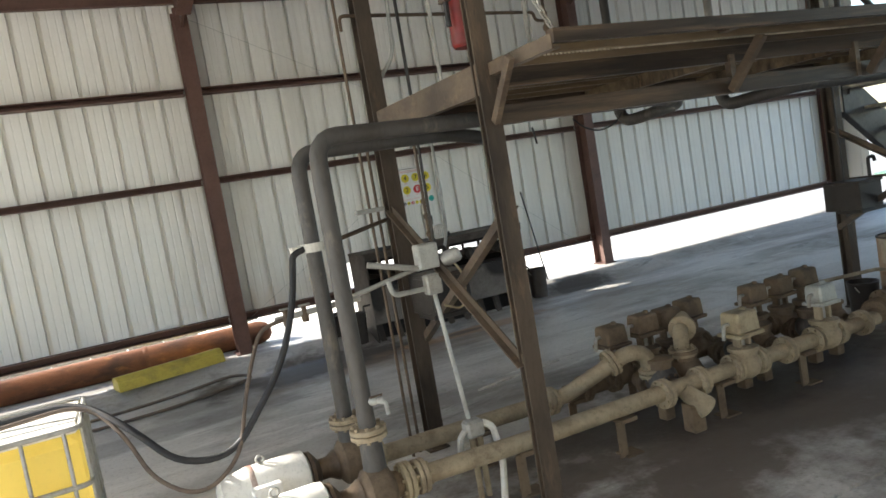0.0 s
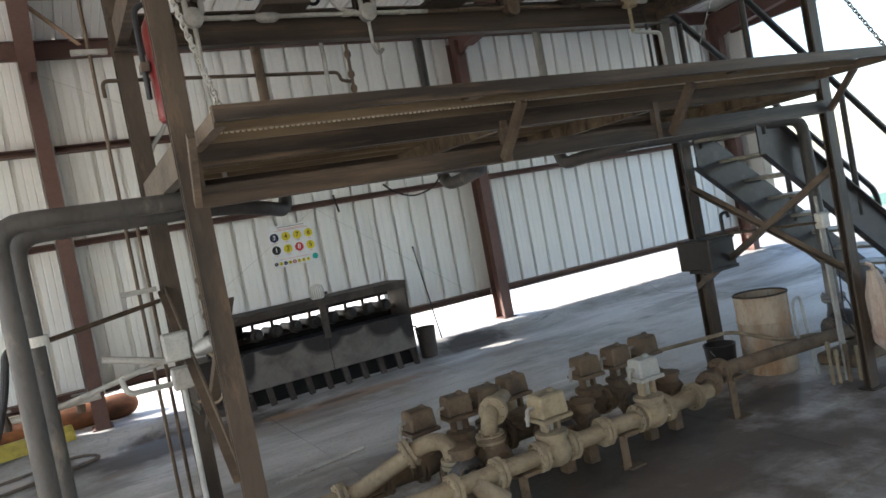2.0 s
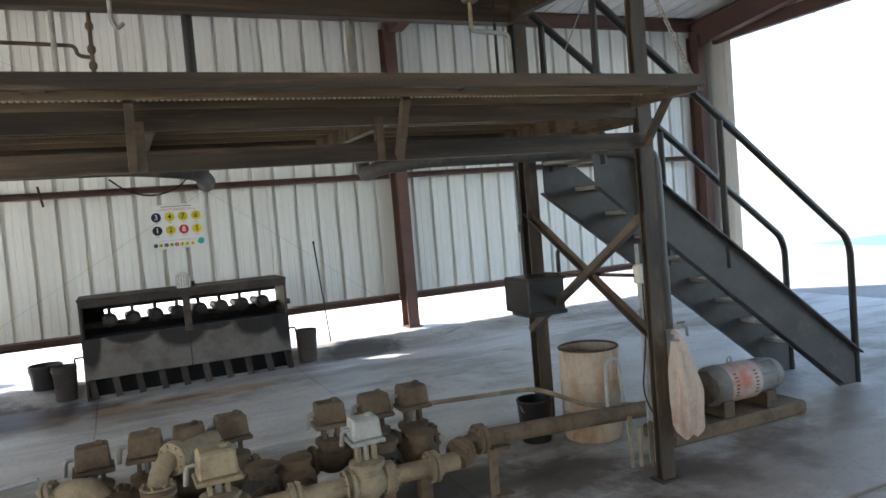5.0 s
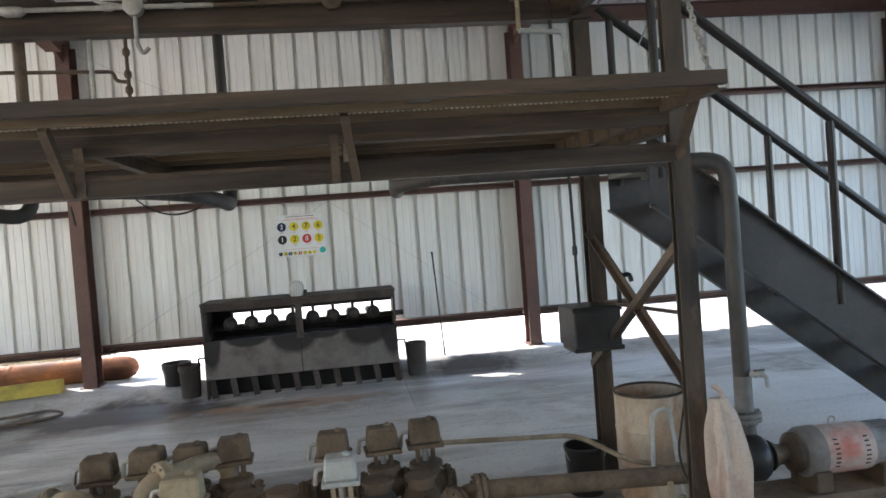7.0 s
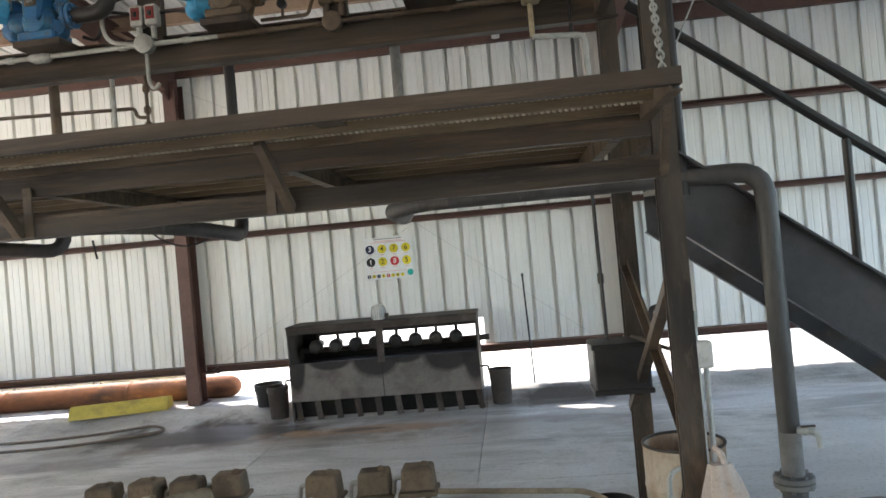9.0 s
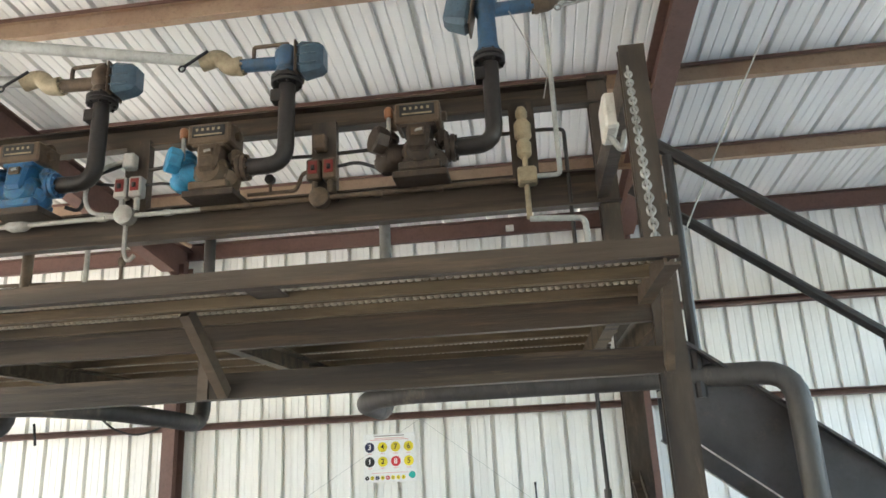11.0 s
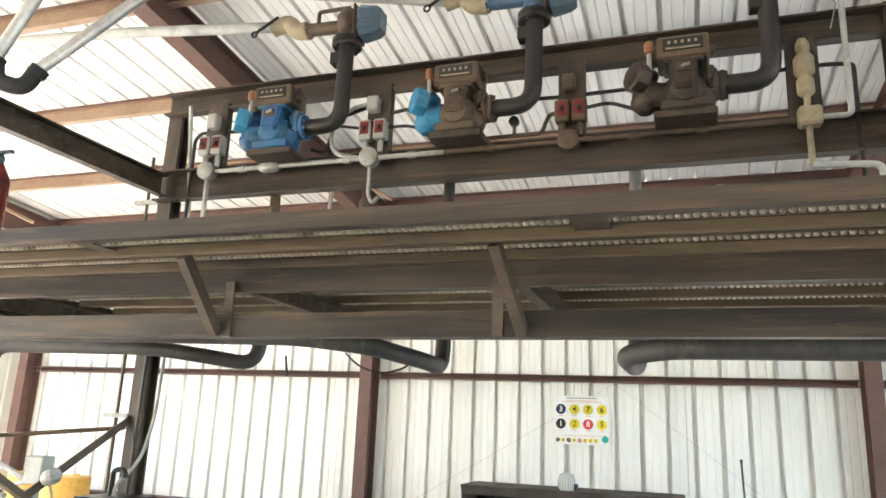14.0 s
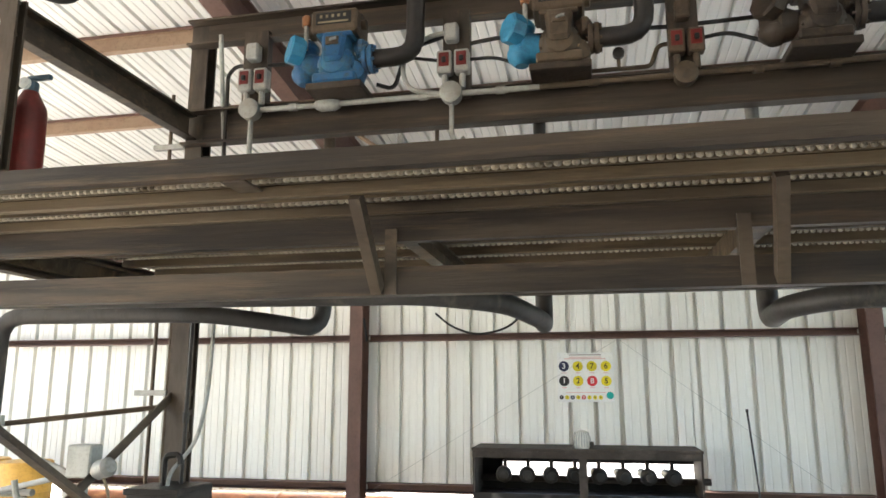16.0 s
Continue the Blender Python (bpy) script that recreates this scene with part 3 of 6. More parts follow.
# gables above the open ends, and the short returns beside them
for name, x, s in (("wall_west", -4.62, -1), ("wall_east", 12.8, 1)):
    end = thing(name, (x, 2, 4), "white metal gable over the open end of the shed", "wall", kind="structure")
    y = -5.0
    while y < 9.2:
        y2 = min(y + 3 * RIB, 9.25)
        low = 0.35 if y2 > 8.9 else 4.0
        bm = B()
        line = [(y, 0)]
        for k in range(3):
            c = y + RIB * (k + 0.5)
            if c + 0.04 < y2:
                line += [(c - 0.035, 0), (c - 0.02, 0.03), (c + 0.02, 0.03), (c + 0.035, 0)]
        line.append((y2, 0))
        lo = [bm.verts.new((x + s * d, p, low)) for p, d in line]
        hi = [bm.verts.new((x + s * d, p, roof_z(p) - 0.01)) for p, d in line]
        for i in range(len(line) - 1):
            bm.faces.new((lo[i], lo[i + 1], hi[i + 1], hi[i]))
        made = bmesh.ops.extrude_face_region(bm, geom=list(bm.faces))
        for v in made["geom"]:
            if isinstance(v, bmesh.types.BMVert):
                v.co.x += s * 0.006
        part("siding_sheet", bm, SHEET, end)
        y = y2
    part("header_beam", extrude(B(), channel(0.08, 0.2), (x - s * 0.05, -4.9, 4.1), (x - s * 0.05, 8.9, 4.1)), PRIMER, end)

# ---- the loading platform ----
FX0, FX1 = 1.80, 6.20   # post lines
PF, PR = 3.08, 4.45     # front and rear posts
DECK = 2.16


def make_platform():
    p = thing("loading_platform", ((FX0 + FX1) / 2, (PF + PR) / 2, FLOOR), "dark dirty welded steel loading platform with grating deck", "platform")
    for x, y, top in ((FX0, PF, 3.10), (FX1, PF, 3.10), (FX0, PR + 0.08, 3.75), (FX1 + 0.035, PR + 0.04, 3.75)):
        bm = B()
        if y == PF:
            extrude(bm, ibeam(0.098, 0.055, 0.012), (x, y, FLOOR), (x, y, top), (0, 1, 0))
        else:
            extrude(bm, ibeam(0.108, 0.105, 0.014), (x, y, FLOOR), (x, y, top), (0, 1, 0))
        box(bm, (x - 0.075, y - 0.06, FLOOR), (x + 0.075, y + 0.06, FLOOR + 0.012))
        part("post", bm, POSTSTEEL, p)
    # deck edge channels and the beams under the deck
    for y, z, h in ((2.52, DECK - 0.029, 0.058), (PF, 2.075, 0.11), (PR, 2.075, 0.14)):
        part("deck_beam", extrude(B(), rect(0.04, h) if y <= PF else channel(0.06, h, 0.01), (1.82 if y < 3 else FX0, y, z), (6.15, y, z)), RACKSTEEL, p)
    for y in (PF,):
        part("lower_beam", extrude(B(), rect(0.06, 0.092), (FX0, y, 1.886), (FX1, y, 1.886)), RACKSTEEL, p)
    for x in (FX0, 3.47, 4.60, 6.02, FX1):
        part("cross_beam", extrude(B(), channel(0.05, 0.09, 0.01), (x, PF, 2.07), (x, PR, 2.07)), DECKSTEEL, p)
    for x in (1.84, 6.13):
        part("deck_arm", extrude(B(), channel(0.045, 0.06, 0.009), (x, 2.52, DECK - 0.05), (x, PF, DECK - 0.05)), STEEL, p)
    for x in (FX0 - 0.01, FX1 + 0.01):
        part("side_beam", extrude(B(), channel(0.06, 0.15, 0.01), (x, PF, 2.07), (x, PR, 2.07)), STEEL, p)
    # knee brackets: a sloping leg from the lower beam out to the deck edge, with a short upright behind it
    for x, top_x in ((FX0, FX0 - 0.02), (3.385, 3.385), (4.62, 4.58), (FX1 - 0.02, FX1 - 0.04)):
        part("knee_bracket", extrude(B(), rect(0.05, 0.035) if FX0 < x < FX1 - 0.1 else rect(0.04, 0.03), (x, PF - 0.045, 1.855), (top_x, 2.79, DECK - 0.05), (1, 0, 0)), STEEL, p)
        h = 0.02 if x < 4 else -0.11
        if x in (FX0, FX1 - 0.02):
            continue
        part("hanger", extrude(B(), angle(0.04, 0.04, 0.008), (x + h, PF - 0.037, 1.84), (x + h, PF - 0.037, 2.06), (1, 0, 0)), STEEL, p)
    # X bracing between front and rear posts at both ends
    for x in (FX0, FX1):
        s = 0.03 if x == FX0 else -0.03
        part("brace", extrude(B(), angle(0.048, 0.048, 0.009), (x + s, PF, 1.43), (x + s, PR + 0.07, 0.56)), STEEL, p)
        part("brace", extrude(B(), angle(0.048, 0.048, 0.009), (x - s, PR + 0.07, 1.49), (x - s, PF, 0.64)), STEEL, p)
    # meter rack above the rear of the deck
    for z, h in ((3.645, 0.16), (3.045, 0.21)):
        part("rack_beam", extrude(B(), channel(0.08, h, 0.012), (FX0 - 0.05, PR, z), (FX1 + 0.1, PR, z)), RACKSTEEL, p)
    for x in (2.21, 3.40, 4.59, 5.78):
        part("rack_upright", extrude(B(), channel(0.15, 0.06, 0.01), (x, PR - 0.02, 3.1), (x, PR - 0.02, 3.6), (0, 1, 0)), POSTSTEEL, p)
    # top rails from the front posts back to the rack
    for x in (FX0, FX1):
        part("top_rail", extrude(B(), channel(0.06, 0.15, 0.01), (x, PF, 3.02), (x, PR, 3.05)), RACKSTEEL, p)
    return p


platform = make_platform()


def make_grating():
    """The deck: planks of pressed steel, a row of teeth bridging the open seam between each two."""
    g = thing("deck_grating", ((FX0 + FX1) / 2, 3.4, DECK - 0.02), "rusty pressed steel grating planks on the platform deck", "grating")
    y, w, gap = 2.448, 0.262, 0.046
    while y < PR - 0.1:
        front = max(y, 2.56)
        bm = B()
        box(bm, (1.86, front, DECK - 0.010), (6.12, y + w - gap, DECK - 0.004))
        for a in (front, y + w - gap - 0.006):
            box(bm, (1.86, a, DECK - 0.022), (6.12, a + 0.006, DECK - 0.010))
        for k, drop in ((0.25, 0.050), (0.42, 0.030)):
            if y + w * k > front + 0.01:
                box(bm, (1.86, y + w * k - 0.014, DECK - drop), (6.12, y + w * k + 0.014, DECK - 0.010), 0.004)
        plank = part("grating_plank", bm, DECKSTEEL, g)
        bm = B()
        x = 1.88
        while x < 6.1:
            box(bm, (x, y + w - gap - 0.002, DECK - 0.010), (x + 0.012, y + w + 0.004, DECK - 0.004))
            lathe(bm, (x - 0.002, y + w - 0.034, DECK - 0.024), (0.55, 0.8, 0.25), [(0.002, 0), (0.0085, 0.006), (0.0095, 0.015), (0.0075, 0.024), (0.002, 0.032)], 6)
            x += 0.0245
        tagged(part("teeth", bm, TEETH, plank), kind="stuff")
        if y < 2.5:
            for px0, px1 in ((3.02, 3.10), (4.84, 4.95)):
                part("patch_plate", box(B(), (px0, y + w - gap - 0.03, DECK - 0.032), (px1, y + w + 0.05, DECK - 0.024), 0.003), STEEL, plank)
        y += w + 0.004
    return g


grating = make_grating()


# ---- along the back wall ----
def disc(bm, x, y, z, r, depth=0.003, seg=24):
    return lathe(bm, (x, y, z), (0, -1, 0), [(r, 0), (r, depth)], seg)


def lettering(name, text, x, y, z, size, mat, parent):
    """Raised printed characters facing -y, centred on x, z."""
    cu = bpy.data.curves.new("letters", 'FONT')
    cu.offset = 0.0012 * size / 0.085
    cu.body, cu.size, cu.extrude, cu.align_x, cu.align_y = text, size, 0.0006, 'CENTER', 'CENTER'
    tmp = new("letters", cu)
    me = bpy.data.meshes.new_from_object(tmp)
    bpy.data.objects.remove(tmp)
    bm = B()
    bm.from_mesh(me)
    bpy.data.meshes.remove(me)
    bm.transform(Matrix.Translation((x, y, z)) @ pose(0, 0, 0, 90, 0, 0))
    return part(name, bm, mat, parent)


def make_sign():
    s = thing("product_sign", (4.0, 9.25, 1.375), "white sign board with numbered yellow, black and red circles", "sign")
    x0, x1, z0, z1, y = 3.668, 4.298, 1.388, 1.94, 9.236
    w, h = x1 - x0, z1 - z0
    part("board", box(B(), (x0, y, z0), (x1, y + 0.012, z1), 0.003), SIGNWHITE, s)
    for i, (t, m) in enumerate((("3", S_NAVY), ("4", S_YELLOW), ("7", S_YELLOW), ("6", S_YELLOW), ("1", S_BLACK), ("2", S_YELLOW), ("8", S_RED), ("5", S_YELLOW))):
        cx, cz = x0 + w * (0.12 + 0.248 * (i % 4)), z1 - h * (0.28 if i < 4 else 0.58)
        d = part("circle", disc(B(), cx, y, cz, 0.058), m, s)
        lettering("numeral", t, cx, y - 0.0045, cz, 0.085, SIGNWHITE if m in (S_NAVY, S_BLACK, S_RED) else S_BLACK, d)
        part("caption_bar", box(B(), (cx - 0.025, y - 0.002, cz - 0.078), (cx + 0.025, y, cz - 0.070)), S_PINK, s)
    for i, (t, m) in enumerate((("1", S_BLACK), ("2", S_YELLOW), ("3", S_NAVY), ("4", S_YELLOW), ("8", S_RED), ("7", S_YELLOW), ("6", S_YELLOW), ("5", S_YELLOW))):
        cx, cz = x0 + w * (0.065 + 0.0985 * i), z0 + h * 0.09
        d = part("small_circle", disc(B(), cx, y, cz, 0.024, seg=16), m, s)
        lettering("numeral", t, cx, y - 0.0045, cz, 0.035, SIGNWHITE if m in (S_NAVY, S_BLACK, S_RED) else S_BLACK, d)
    part("green_dot", disc(B(), x0 + w * 0.92, y, z0 + h * 0.13, 0.04), S_TEAL, s)
    for wd, dz, hh, m in ((0.36, 0.027, 0.011, HEADING), (0.36, 0.053, 0.008, S_PINK), (0.46, 0.070, 0.008, S_PINK), (0.44, 0.448, 0.006, S_PINK)):
        part("text_bar", box(B(), (3.983 - wd / 2, y - 0.002, z1 - dz - hh / 2), (3.983 + wd / 2, y, z1 - dz + hh / 2)), m, s)
    return s


sign = make_sign()


def make_trough():
    """The scorched steel trough: a hooded row of round burners over two front plates and a row of legs."""
    t = thing("steel_trough_rack", (3.95, 8.65, FLOOR), "scorched dark steel rack with a row of round openings", "rack")
    x0, x1, yf, yb, zt = 2.82, 5.08, 8.38, 8.98, 0.93
    part("hood", box(B(), (x0 - 0.01, yf - 0.02, zt - 0.02), (x1 + 0.01, yb, zt + 0.01), 0.006), RUSTDARK, t)
    part("hood_lip", box(B(), (x0, yf - 0.018, zt - 0.085), (x1, yf - 0.004, zt - 0.02)), RUSTDARK, t)
    for a in (x0, x1 - 0.02):
        part("side_plate", box(B(), (a, yf, FLOOR), (a + 0.02, yb, zt - 0.02)), RUSTDARK, t)
    # backs coloured near-black for the shade inside the hood
    part("back_plate", box(B(), (x0 + 0.02, yb - 0.015, FLOOR + 0.1), (x1 - 0.02, yb, 0.61)), SHADEBLACK, t)
    part("back_strip", box(B(), (x0 + 0.02, yb - 0.015, 0.755), (x1 - 0.02, yb, zt - 0.02)), SHADEBLACK, t)
    part("end_blank", box(B(), (x0 + 0.02, yb - 0.02, 0.60), (x0 + 0.24, yb, 0.77)), SHADEBLACK, t)
    mid = 3.935
    for a, b in ((x0, mid - 0.004), (mid + 0.004, x1)):
        part("front_plate", box(B(), (a, yf - 0.012, 0.05), (b, yf + 0.0, 0.50), 0.004), PLATE, t)
    part("tray", box(B(), (x0 + 0.02, yf, 0.44), (x1 - 0.02, yb - 0.02, 0.47)), BLACK, t)
    part("mullion", box(B(), (mid - 0.04, yf - 0.02, 0.45), (mid + 0.04, yf + 0.02, zt - 0.03)), RUSTDARK, t)
    for i in range(8):
        x = x0 + 0.30 + i * 0.242
        bm = lathe(B(), (x, yf + 0.17, 0.665), (-0.12, 1, 0), [(0.02, -0.09), (0.045, -0.085), (0.05, -0.05), (0.078, -0.035), (0.082, -0.02), (0.082, 0.03), (0.06, 0.05), (0.06, 0.12), (0.045, 0.16), (0.045, 0.4)], 18)
        can = part("burner_can", bm, CHAR, t, smooth=True)
        part("neck", tube(B(), [(x, yf + 0.3, 0.66), (x, yf + 0.3, 0.80)], 0.02, 8), CHAR, can)
    part("burner_pipe", tube(B(), [(x0 + 0.03, yf + 0.42, 0.60), (x1 + 0.12, yf + 0.42, 0.60)], 0.035, 10), RUSTDARK, t, smooth=True)
    for i in range(10):
        x = x0 + 0.04 + i * (x1 - x0 - 0.10) / 9
        part("leg", extrude(B(), angle(0.05, 0.07, 0.012), (x + 0.012, yf + 0.02, FLOOR), (x - 0.02, yf + 0.03, 0.06), (1, 0, 0)), RUSTDARK, t)
    # black sheet added behind the legs to stand for the shade there
    part("toe_plate", box(B(), (x0 + 0.02, yf + 0.10, FLOOR), (x1 - 0.02, yf + 0.11, 0.44)), SHADEBLACK, t)
    for x, s in ((x0, -1), (x1, 1)):
        part("handle", tube(B(), [(x, yf + 0.1, 0.30), (x + s * 0.09, yf + 0.1, 0.30), (x + s * 0.09, yf + 0.1, 0.24)], 0.012, 8, 0.02), BLACK, t, smooth=True)
    return t


trough = make_trough()


def make_vent_lamp():
    l = thing("vented_lamp", (3.93, 8.47, 0.94), "small white vented lamp housing standing on the rack", "lamp")
    part("housing", lathe(B(), (3.93, 8.47, 0.94), (0, 0, 1), [(0.07, 0), (0.085, 0.02), (0.09, 0.1), (0.07, 0.16), (0.03, 0.18)], 18), WPLASTIC, l, smooth=True)
    for i in range(9):
        a = math.radians(-72 + 18 * i)
        p = Vector((3.93 + 0.089 * math.sin(a), 8.47 - 0.089 * math.cos(a), 0))
        part("rib", tube(B(), [p + Vector((0, 0, 0.96)), p + Vector((0, 0, 1.04)), Vector((3.93, 8.47, 0)).lerp(p, 0.78) + Vector((0, 0, 1.10))], 0.005, 5, 0.01), GALV, l)
    part("switch", box(B(), (4.01, 8.42, 0.95), (4.05, 8.47, 1.01), 0.005), BLACK, l)
    return l


make_vent_lamp()


def make_rod():
    r = thing("leaning_rod", (5.68, 8.85, -0.02), "thin dark steel rod leaning against the wall", "rod")
    part("shaft", tube(B(), [(5.70, 8.86, -0.01), (5.667, 9.17, 1.29)], 0.011, 8), BLACK, r, smooth=True)
    part("tip", tube(B(), [(5.667, 9.168, 1.285), (5.666, 9.175, 1.315)], 0.015, 8), BLACK, r, smooth=True)
    return r


make_rod()


def make_bucket(x, y, r, h, mat, label, base=None):
    z = floor_height(y) if base is None else base
    b = thing("bucket", (x, y, z), label, "bucket", "steel buckets")
    part("pail", lathe(B(), (x, y, z), (0, 0, 1), [(r * 0.82, 0), (r * 0.97, h - 0.02), (r, h - 0.015), (r, h), (r * 0.93, h), (r * 0.78, 0.02)], 24), mat, b, smooth=True)
    arc = [(x + r * math.cos(a), y - r * 0.35 * math.sin(a) - 0.02, z + h - 0.03 - r * 0.7 * math.sin(a)) for a in [k * math.pi / 8 for k in range(9)]]
    part("bail", tube(B(), arc, 0.005, 6), GALV, b)
    return b


make_bucket(5.30, 8.50, 0.135, 0.40, RUSTDARK, "dark rusty steel bucket beside the rack")
make_bucket(2.62, 8.50, 0.13, 0.38, RUSTDARK, "dark dented steel bucket beside the rack")
make_bucket(2.42, 8.75, 0.18, 0.27, BLACK, "wide black rubber bucket near the wall")
make_bucket(5.98, 4.22, 0.135, 0.31, BLACK, "black plastic bucket beside the post")


def make_guard():
    g = thing("wheel_stop", (0.45, 8.85, -0.02), "faded yellow steel wheel stop lying by the wall", "wheel stop")
    prof = [(-0.14, 0), (-0.13, 0.12), (-0.115, 0.135), (0.04, 0.155), (0.12, 0.10), (0.15, 0)]
    part("shell", extrude(B(), prof, (-0.15, 8.72, -0.02), (1.02, 8.98, -0.01)), YELLOW, g)
    return g


make_guard()

rusty = thing("rusty_pipe_length", (-0.3, 9.48, 0), "long rusty orange steel pipe lying under the wall", "pipe")
part("shell", lathe(B(), (-2.4, 9.50, 0.13), (1, 0, 0), [(0.13, 0), (0.15, 0.01), (0.15, 3.98), (0.138, 4.06), (0.11, 4.12), (0.06, 4.16), (0.01, 4.17)], 28), RUST, rusty, smooth=True)
for x in (-1.6, 0.2):
    part("seam_band", lathe(B(), (x, 9.50, 0.13), (1, 0, 0), [(0.15, 0), (0.157, 0.01), (0.157, 0.05), (0.15, 0.06)], 28), RUST, rusty, smooth=True)

rnd_block = random.Random(11)
for i in range(9):
    x = -2.75 + i * 0.43
    blk = thing("concrete_block", (x, 9.86, -0.25), "pale weathered concrete block under the wall", "block", "concrete blocks")
    hgt = 0.30 + rnd_block.uniform(-0.03, 0.0)
    part("block", box(B(), (x - 0.205, 9.76, -0.25), (x + 0.205, 9.95, hgt), 0.012), CONCRETE, blk)

rnd_stone = random.Random(5)
bm = B()
for i in range(170):
    c = Vector((rnd_stone.uniform(1.4, 2.75), rnd_stone.uniform(9.98, 10.7), -0.235))
    r = rnd_stone.uniform(0.015, 0.055)
    made = bmesh.ops.create_icosphere(bm, subdivisions=1, radius=r, matrix=Matrix.Translation(c))
    for v in made["verts"]:
        v.co = c + (v.co - c) * rnd_stone.uniform(0.6, 1.15)
tagged(part("crushed_stone", bm, GROUND, None, "pale crushed stone lying along the wall", kind="stuff"), category="stone")

hose = thing("floor_hose", (0, 8.2, -0.1), "dusty brown rubber hose looped on the concrete", "hose")
part("coil", tube(B(), [(x, y, floor_height(y) + 0.016) for x, y in ((-2.2, 8.1), (-1.2, 7.85), (-0.4, 7.75), (0.4, 7.85), (1.0, 8.1), (1.28, 8.35), (1.05, 8.5), (0.4, 8.36), (-0.3, 8.2), (-1.1, 8.2), (-2.4, 8.45))], 0.016, 8, 0.3), BROWNHOSE, hose, smooth=True)


def make_drum(x, y, r, h, mat, label, lid=None):
    z = floor_height(y)
    d = thing("drum", (x, y, z), label, "drum", "drums")
    prof = [(r * 0.96, 0), (r, 0.015), (r, h * 0.32), (r * 1.025, h * 0.335), (r, h * 0.35), (r, h * 0.65), (r * 1.025, h * 0.665), (r, h * 0.68), (r, h - 0.02), (r * 1.02, h - 0.01), (r * 1.02, h)]
    if lid is None:
        prof += [(r * 0.97, h), (r * 0.96, 0.03)]
        part("shell", lathe(B(), (x, y, z), (0, 0, 1), prof, 32), mat, d, smooth=True)
        ring = [(x + r * 0.995 * math.cos(k * math.tau / 32), y + r * 0.995 * math.sin(k * math.tau / 32), z + h + 0.003) for k in range(33)]
        part("rolled_rim", tube(B(), ring, 0.009, 8), RUSTDARK, d, "rusty rolled rim", smooth=True)
        part("residue", lathe(B(), (x, y, z + 0.035), (0, 0, 1), [(r * 0.955, 0), (r * 0.95, 0.05), (r * 0.4, 0.06)], 24), RUST, d, "dark rusty residue")
    else:
        part("shell", lathe(B(), (x, y, z), (0, 0, 1), prof, 32), mat, d, smooth=True)
        part("lid", lathe(B(), (x, y, z + h), (0, 0, 1), [(r * 0.98, 0), (r * 0.96, 0.012), (r * 0.2, 0.016)], 32), lid, d, smooth=True)
        part("bung", lathe(B(), (x + r * 0.55, y, z + h + 0.014), (0, 0, 1), [(0.035, 0), (0.035, 0.03), (0.02, 0.035)], 12), lid, d, smooth=True)
    return d


make_drum(6.37, 4.05, 0.215, 0.66, DRUM, "open rust-stained steel drum on the concrete")
make_drum(-2.15, 8.0, 0.28, 0.92, YPLASTIC, "yellow plastic drum against the wall", YPLASTIC)
make_drum(-2.85, 8.15, 0.28, 0.92, YPLASTIC, "yellow plastic drum beside a white one", YPLASTIC)
make_drum(-3.5, 8.0, 0.28, 0.95, WPLASTIC, "dirty white steel drum with a pale lid", WPLASTIC)


for a, b in (((4.36, 9.24, 2.09), (1.45, 9.22, 0.35)), ((4.36, 9.24, 2.09), (6.85, 9.22, 0.2)), ((1.42, 9.2, 4.1), (3.9, 9.24, 2.9))):
    c = thing("brace_cable", a, "thin grey bracing cable across the wall", "cable", "bracing cables")
    part("wire", tube(B(), [a, b], 0.002, 6), GREYPIPE, c)


# ---- west end: tote, pumps and risers ----
def make_tote():
    t = thing("caged_tote", (-0.8, 4.5, FLOOR), "yellow plastic liquid tote in a galvanised cage", "tote")
    x0, x1, y0, y1, z0, z1 = -1.40, -0.27, 4.12, 4.92, FLOOR, 0.70
    part("bottle", box(B(), (x0 + 0.03, y0 + 0.03, z0 + 0.13), (x1 - 0.03, y1 - 0.03, z1 - 0.03), 0.06), TOTE, t, smooth=True)
    part("top_sheet", box(B(), (x0 + 0.02, y0 + 0.02, z1 - 0.03), (x1 - 0.02, y1 - 0.02, z1 - 0.005), 0.01), WHITETOP, t)
    part("fill_cap", lathe(B(), ((x0 + x1) / 2, (y0 + y1) / 2, z1 - 0.01), (0, 0, 1), [(0.1, 0), (0.1, 0.04), (0.06, 0.05)], 20), WPLASTIC, t, smooth=True)
    for i in range(3):
        y = y0 + 0.06 + i * (y1 - y0 - 0.12) / 2
        part("pallet_runner", box(B(), (x0, y - 0.05, z0), (x1, y + 0.05, z0 + 0.1), 0.005), GALV, t)
    part("pallet_deck", box(B(), (x0, y0, z0 + 0.1), (x1, y1, z0 + 0.12), 0.004), GALV, t)
    for z in (z0 + 0.16, z0 + 0.36, z0 + 0.58, z1):
        part("cage_hoop", tube(B(), [(x1, (y0 + y1) / 2, z), (x1, y1, z), (x0, y1, z), (x0, y0, z), (x1, y0, z), (x1, (y0 + y1) / 2, z)], 0.014, 8, 0.06), GALV, t, smooth=True)
    for i in range(6):
        x = x0 + 0.08 + i * (x1 - x0 - 0.16) / 5
        for y in (y0, y1):
            part("cage_bar", tube(B(), [(x, y, z0 + 0.12), (x, y, z1)], 0.011, 6), GALV, t)
    for i in range(7):
        y = y0 + 0.08 + i * (y1 - y0 - 0.16) / 6
        for x in (x0, x1):
            part("cage_bar", tube(B(), [(x, y, z0 + 0.12), (x, y, z1)], 0.011, 6), GALV, t)
    return t


make_tote()


